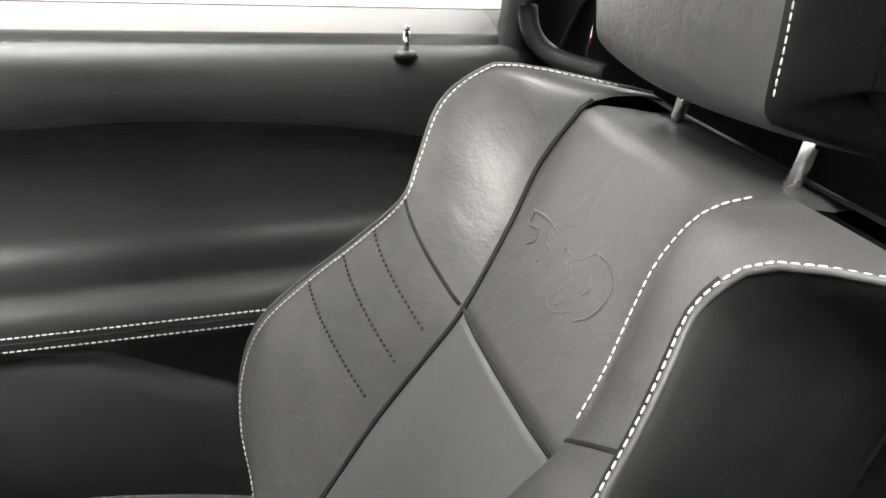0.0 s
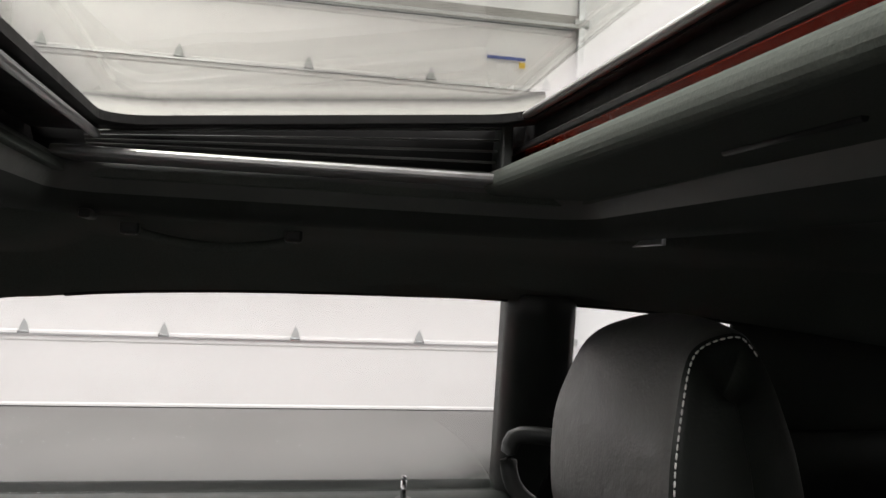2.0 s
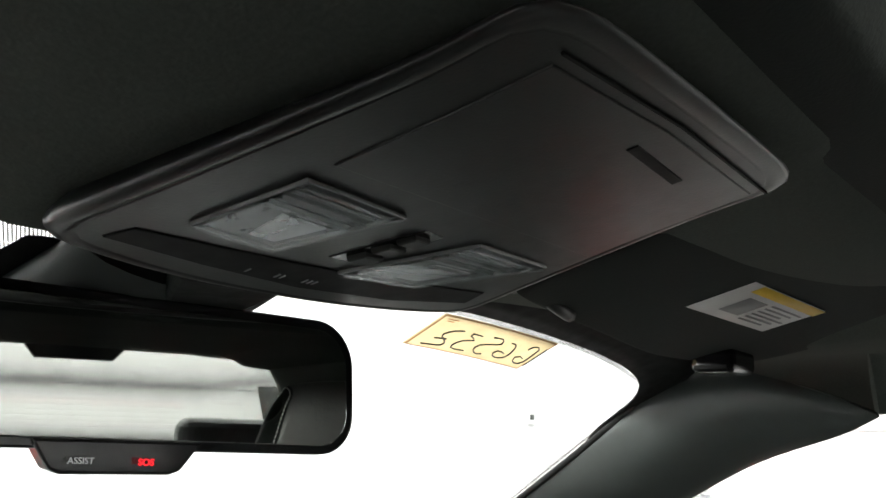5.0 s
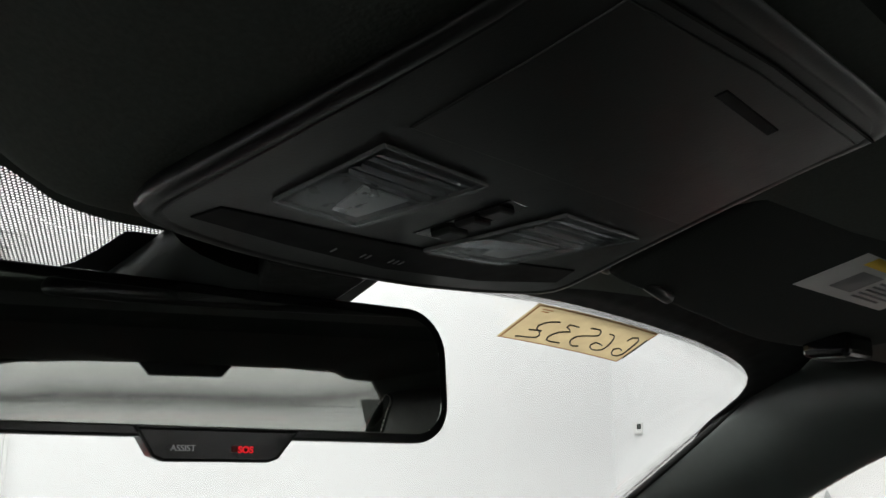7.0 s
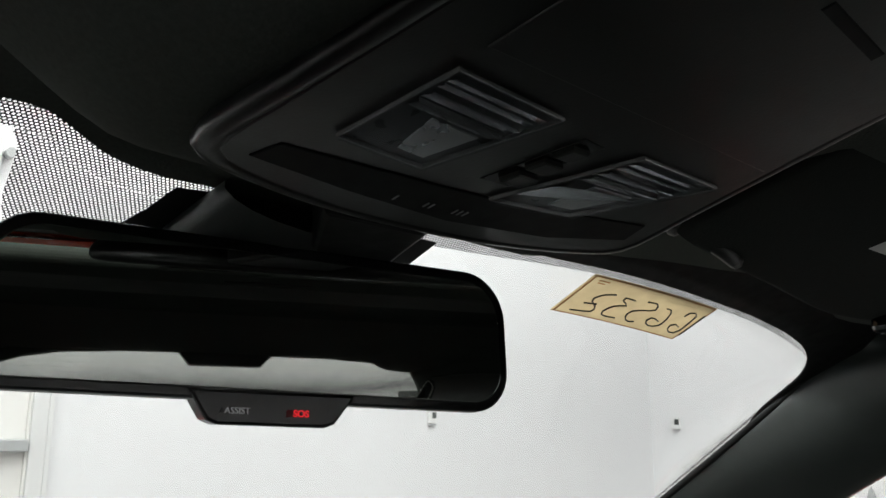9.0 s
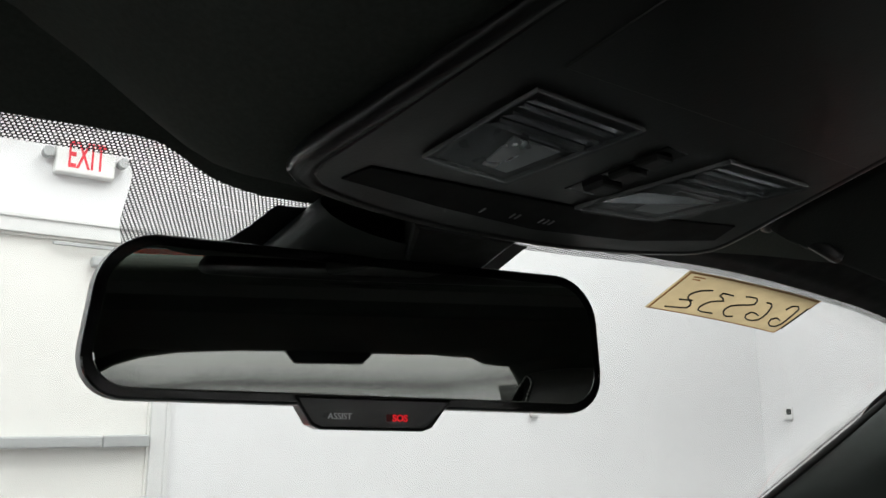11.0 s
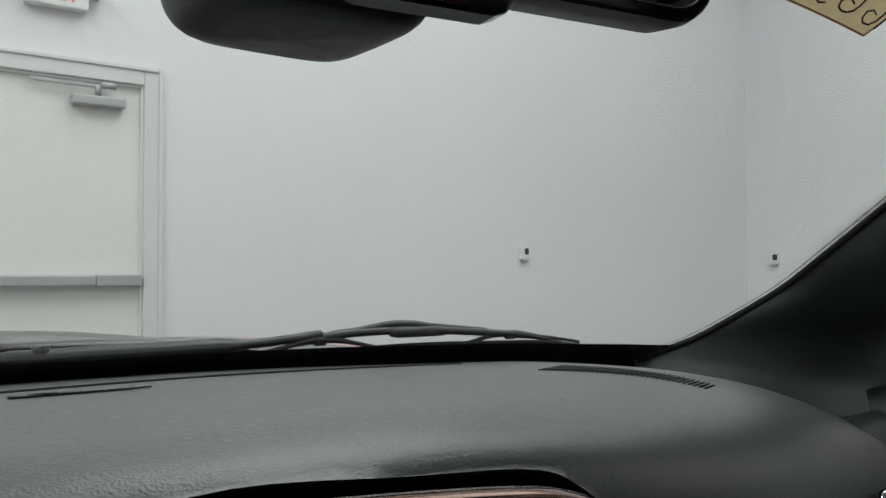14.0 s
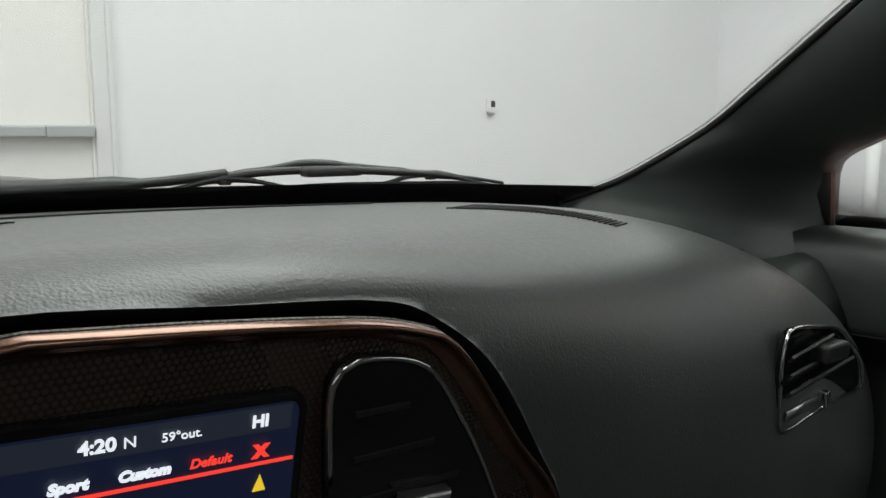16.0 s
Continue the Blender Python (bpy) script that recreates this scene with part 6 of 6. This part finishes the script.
part("bezel_rim", grid(rim_rows, close_v=True), BRONZE, dash, "polished bronze rim of the fascia, toned warm as if lamp-lit")
SCREENBLUE = glow("screen_ground", (0.006, 0.010, 0.028), 1.0)
SCREENBAR = glow("screen_bar", (0.016, 0.02, 0.033), 1.0)
SCREENWHITE = glow("screen_white", (0.85, 0.87, 0.95), 1.3)
SCREENRED = glow("screen_red", (0.9, 0.045, 0.03), 1.5)
SCREENYELLOW = glow("screen_yellow", (0.8, 0.55, 0.03), 1.3)


def tilted(pts):
    """The screen stands a little askew in the fascia."""
    return [(x, z - 0.07 * (x - 0.03)) for x, z in pts]


bez_plate("screen_frame", tilted(round_rect(0.197, 0.126, 0.008, 4, -0.0125, 0.883))[::-1], 0.0005, 0.006, GLOSSBLACK, dash, 0.001)
scn = bez_plate("touch_screen", tilted(round_rect(0.189, 0.118, 0.004, 4, -0.0125, 0.8834))[::-1], 0.0012, 0.003, SCREENBLUE, dash, 0.0, 2, "lit touch screen with a drive mode page")
bez_plate("status_bar", tilted([(0.079, 0.9325), (0.079, 0.9418), (-0.106, 0.9418), (-0.106, 0.9325)]), 0.0015, 0.0005, SCREENBAR, scn)
bez_plate("red_rule", tilted([(0.081, 0.9195), (0.081, 0.9207), (-0.106, 0.9207), (-0.106, 0.9195)]), 0.0018, 0.0005, SCREENRED, scn)


def word(txt, x, z, size, material, shear=0.0, bold=0.0):
    p = BO + BU * x + BV * bez(0, z - 0.07 * (x - 0.03))[1] - BN * 0.0022
    lettering("screen_word", txt, p, BU - BV * 0.07, BV, size, material, scn, bold=bold, shear=shear)


word("HI", 0.0633, 0.9352, 0.0066, SCREENWHITE, 0, 0.0002)
word("4:20", 0.0065, 0.9354, 0.0066, SCREENWHITE, 0, 0.0002)
word("N", 0.0198, 0.9354, 0.0056, SCREENWHITE)
word("59°out.", 0.0319, 0.9354, 0.0046, SCREENWHITE)
word(".5", -0.0195, 0.9354, 0.0066, SCREENWHITE, 0, 0.0002)
word("Sport", -0.0022, 0.9236, 0.0052, SCREENWHITE, 0.2, 0.0003)
word("Custom", 0.0185, 0.9236, 0.0052, SCREENWHITE, 0.2, 0.0003)
word("Default", 0.0418, 0.9236, 0.0050, SCREENRED, 0.2, 0.0001)
word("X", 0.0654, 0.9234, 0.0064, SCREENRED, 0, 0.0006)
bez_plate("yellow_mark", tilted([(0.071, 0.909), (0.0685, 0.9155), (0.066, 0.909)]), 0.0018, 0.0005, SCREENYELLOW, scn)

vent_r = [(p.x, p.y) for p in spline([(0.098, 0.90, 0), (0.094, 0.938, 0), (0.098, 0.9485, 0), (0.108, 0.9505, 0), (0.128, 0.9465, 0), (0.142, 0.938, 0), (0.158, 0.918, 0), (0.180, 0.885, 0), (0.2, 0.85, 0)], 30)] + [(0.2, 0.79), (0.112, 0.79), (0.106, 0.85)]
for sg in (1, -1):
    vo = vent_r if sg > 0 else [(-0.014 - x, z) for x, z in vent_r[::-1]]
    ve = bez_plate("centre_vent", vo[::-1], 0.0014, 0.006, GLOSSBLACK, dash, 0.0, 2, "gloss black centre air vent with a chrome line")
    line = [BO + BU * bez(*p)[0] + BV * bez(*p)[1] - BN * 0.002 for p in (vo[:29] if sg > 0 else vo[-29:])]
    part("chrome_line", tube(line, [0.0017] * 9 + [0.0012] * (len(line) - 9) if sg > 0 else 0.0012, 8), CHROME, ve)
    for k in range(5):
        z = 0.925 - 0.02 * k
        x0, x1 = 0.106 + 0.002 * k, 0.132 + 0.016 * k
        if sg < 0:
            x0, x1 = -0.014 - x1, -0.014 - x0
        bez_plate("slat", [(x1, z), (x1, z + 0.003), (x0, z + 0.004), (x0, z + 0.001)], 0.0022, 0.003, RUBBER, ve, 0.0005)
    zt = 0.884
    xa = 0.132 if sg > 0 else -0.172
    tb = bez_plate("vent_tab", [(xa + 0.025, zt - 0.012), (xa + 0.025, zt), (xa, zt + 0.003), (xa, zt - 0.009)], 0.009, 0.008, SATIN, ve, 0.002, 3, "grey adjusting tab")

# defroster slots, seams and speaker grille on the pad
slots = empty("defroster_grille", (0, 0, 0))
slots.parent = dash
slots.location = V(0.5, 0.95, 0.95) - place(dash)
for k in range(34):
    t = k / 33
    x0, y0 = 0.352 + 0.068 * t, 0.905 - 0.112 * t
    dx, dy = 0.046 - 0.026 * t, 0.018 - 0.012 * t
    pts = [V(x0 + dx * q, y0 + dy * q, dash_top(x0 + dx * q, y0 + dy * q) + 0.0006) for q in (0, 0.33, 0.66, 1)]
    part("slot", tube(pts, 0.0008, 6, flat=0.6), SEAM, slots)
pts = [V(x, 1.03 - 0.35 * (x - 0.1) ** 2, 0) for x in [-0.05 + 0.40 * k / 24 for k in range(25)]]
part("pad_seam", tube([V(p.x, p.y, dash_top(p.x, p.y) + 0.0004) for p in pts], 0.0012, 6), SEAM, dash)
part("sensor_slot", tube([V(x, 0.985, dash_top(x, 0.985) + 0.001) for x in (-0.03, 0.0, 0.04, 0.06)], [0.003, 0.004, 0.003, 0.0015], 8, flat=0.4), GLOSSBLACK, dash)
part("sensor_dome", tube([(-0.055, 0.99, 0.974), (-0.055, 0.99, 0.982), (-0.055, 0.99, 0.986)], [0.016, 0.014, 0.006], 16), PLASTIC, dash, "small sun sensor dome")
end = [V(x, y, dash_top(x, y) + 0.001) for x, y in ((0.612, 0.81), (0.632, 0.82), (0.652, 0.83), (0.676, 0.84))]
part("end_seam", tube(end, 0.003, 6), SEAM, dash)

rows = [[V(x, y, 0.897 + 0.16 * (x - 0.58) - 0.05 * (y - 0.85) - 30 * max(0.0, 0.80 - y) ** 2) for x in (0.58, 0.64, 0.70, 0.75, 0.80)] for y in (0.755, 0.765, 0.775, 0.785, 0.80, 0.87, 0.94, 1.0)]
part("end_cap", thick(grid(rows), 0.01, (0, 0, -1)), LEATHER_SIDE, dash, "black trim between dashboard and door")

# passenger side vent
sv = empty("side_vent", (0, 0, 0))
sv.parent = dash
sv.location = V(0.57, 0.71, 0.86) - place(dash)
so = [(p.x, p.y) for p in spline([(0.501, 0.826, 0), (0.499, 0.86, 0), (0.503, 0.885, 0), (0.512, 0.8945, 0), (0.55, 0.890, 0), (0.592, 0.8815, 0), (0.625, 0.862, 0), (0.645, 0.846, 0), (0.650, 0.832, 0), (0.647, 0.822, 0), (0.60, 0.824, 0), (0.55, 0.822, 0), (0.512, 0.8195, 0), (0.503, 0.8205, 0), (0.501, 0.826, 0)], 60)[:-1]]
def svp(x, z, out):
    return V(x - 0.011, 0.7005 + 0.10 * max(0, x - 0.52) - out, z)
cup = bmesh.new()
cup.faces.new([cup.verts.new(svp(x, z, 0.0015)) for x, z in so])
part("cup", thick(cup, 0.002), GLOSSBLACK, sv)
part("chrome_ring", tube([svp(x, z, 0.004) for x, z in so], 0.0016, 6, closed=True), CHROME, sv)
for k in range(3):
    z = 0.845 + 0.013 * k
    part("slat", thick(grid([[svp(0.508, z, 0.003), svp(0.508, z + 0.004, 0.006)], [svp(0.622 - 0.022 * k, z + 0.006, 0.003), svp(0.622 - 0.022 * k, z + 0.010, 0.006)]]), 0.002), PLASTIC, sv)
part("tab", block(svp(0.55, 0.862, 0.014), svp(0.585, 0.876, 0.004) + V(0, 0.004, 0), 0.003, 3), PLASTIC, sv)
part("thumb_wheel", block(svp(0.565, 0.824, 0.010), svp(0.572, 0.838, 0.0) + V(0, 0.004, 0), 0.002, 2), CHROME, sv)
part("lower_strip", thick(grid([[svp(0.508, 0.827, 0.004), svp(0.508, 0.834, 0.004)], [svp(0.56, 0.829, 0.004), svp(0.56, 0.836, 0.004)]]), 0.001), SATIN, sv)

# glove box face and lower panels
rows = [[V(x, 0.70 + 0.03 * t, 0.72 - 0.2 * t) for x in (0.26, 0.45, 0.66)] for t in (0, 0.5, 1)]
part("glove_box", thick(grid(rows), 0.01), PLASTIC, dash)

# ---- outside the windscreen ----
def wiper(pts, name_label):
    w = empty("wiper", pts[0], label=name_label, category="wiper", group="windscreen wipers")
    return w


wp = wiper([(0.36, 1.11, 0.99)], "black windscreen wiper at rest below the screen")
part("blade", tube(spline([(0.193, 1.127, 0.978), (0.275, 1.11, 0.981), (0.355, 1.087, 0.984), (0.432, 1.059, 0.984), (0.485, 1.037, 0.983), (0.538, 1.011, 0.976)], 24), 0.003, 6), RUBBER, wp)
part("arm", tube(spline([(0.214, 1.138, 0.993), (0.296, 1.12, 0.998), (0.337, 1.108, 1.005), (0.366, 1.099, 1.004), (0.404, 1.085, 1.0), (0.434, 1.074, 0.997)], 20), [0.0045] * 6 + [0.0075] * 8 + [0.005] * 6, 8, flat=0.5), PLASTIC, wp)
part("bridge", tube(spline([(0.199, 1.131, 0.98), (0.25, 1.121, 0.991), (0.291, 1.111, 0.997), (0.352, 1.093, 0.999), (0.398, 1.077, 0.997), (0.438, 1.062, 0.994), (0.488, 1.04, 0.989), (0.521, 1.025, 0.983)], 24), [0.0025] * 4 + [0.0055] * 16 + [0.0025] * 4, 8, flat=0.7), PLASTIC, wp)
part("pivot_block", block((0.328, 1.08, 0.9925), (0.39, 1.1, 1.0025), 0.004, 3), PLASTIC, wp)
for a_, m_, b_ in (((0.205, 1.128, 0.98), (0.262, 1.117, 0.9925), (0.315, 1.1, 0.984)), ((0.405, 1.071, 0.985), (0.452, 1.056, 0.9935), (0.505, 1.03, 0.982))):
    part("yoke", tube(spline([a_, m_, b_], 9), [0.0018, 0.0025, 0.003, 0.0042, 0.005, 0.0042, 0.003, 0.0025, 0.0018], 8, flat=0.8), PLASTIC, wp)
    for e_ in (a_, m_, b_):
        part("claw", block(V(*e_) + V(-0.006, -0.004, -0.006), V(*e_) + V(0.006, 0.004, 0.001), 0.002, 2), PLASTIC, wp)
wp2 = wiper([(-0.05, 1.13, 0.98)], "black windscreen wiper arm with its pivot nut")
part("arm", tube(spline([(-0.1, 1.142, 0.988), (0.007, 1.15, 0.986), (0.064, 1.149, 0.987), (0.145, 1.143, 0.988), (0.212, 1.133, 0.991), (0.266, 1.122, 0.997)], 16), [0.006] * 4 + [0.016] * 8 + [0.009] * 4, 8, flat=0.5), PLASTIC, wp2)
part("nut", tube([(0.02, 1.145, 0.985), (0.02, 1.145, 0.997)], 0.007, 8), PLASTIC, wp2)

# door mirror, passenger's side
dm = empty("door_mirror", (0.9, 0.7, 0.92), label="red painted door mirror with clear glass", category="wing mirror")
DA, DB = V(0.815, 0.735, 0.0), V(1.045, 0.605, 0.0)
DU = (DB - DA).normalized()
DN = V(-DU.y, DU.x, 0)                          # forwards
DC = V(0.94, 0.664, 0.956)
o_ = []
for k in range(44):
    c_, s_ = math.cos(2 * math.pi * k / 44), math.sin(2 * math.pi * k / 44)
    a, b = 0.116 * math.copysign(abs(c_) ** 0.8, c_), 0.067 * math.copysign(abs(s_) ** 0.8, s_)
    o_.append((a * (1 + 0.06 * b / 0.06), b + 0.004 * a / 0.1))
rows = [[DC + DU * a * s_ + V(0, 0, b * s_) + DN * d_ for a, b in o_] for s_, d_ in ((0.82, 0.006), (0.85, -0.004), (0.97, -0.006), (1.0, 0.004), (1.0, 0.03), (0.93, 0.07), (0.72, 0.1), (0.3, 0.112))]
part("shell", grid(rows, close_u=True), RED, dm)
part("black_rim", tube([DC + DU * a * 0.82 + V(0, 0, b * 0.82) + DN * -0.001 for a, b in o_], 0.004, 6, closed=True), RUBBER, dm)
DOORSILVER = mat("door_mirror_silver", (0.8, 0.81, 0.81), 0.02, metal=1.0, vary=0.01, scale=5)
g_ = bmesh.new()
g_.faces.new([g_.verts.new(DC + DU * a * 0.82 + V(0, 0, b * 0.82) + DN * (0.004 + 0.11 * b)) for a, b in o_])
part("mirror_glass", thick(g_, 0.002), DOORSILVER, dm)
part("foot", tube([DC + DU * -0.1 + DN * 0.04 + V(0, 0, -0.03), DC + DU * -0.12 + V(-0.01, 0.02, -0.06), V(0.81, 0.78, 0.87)], [0.03, 0.025, 0.03], 12), RED, dm)
part("sail_panel", thick(grid([[V(0.765, 0.83, 0.94), V(0.757, 0.80, 0.94)], [V(0.735, 0.82, 1.01), V(0.752, 0.80, 1.0)]]), 0.01), PLASTIC, car)
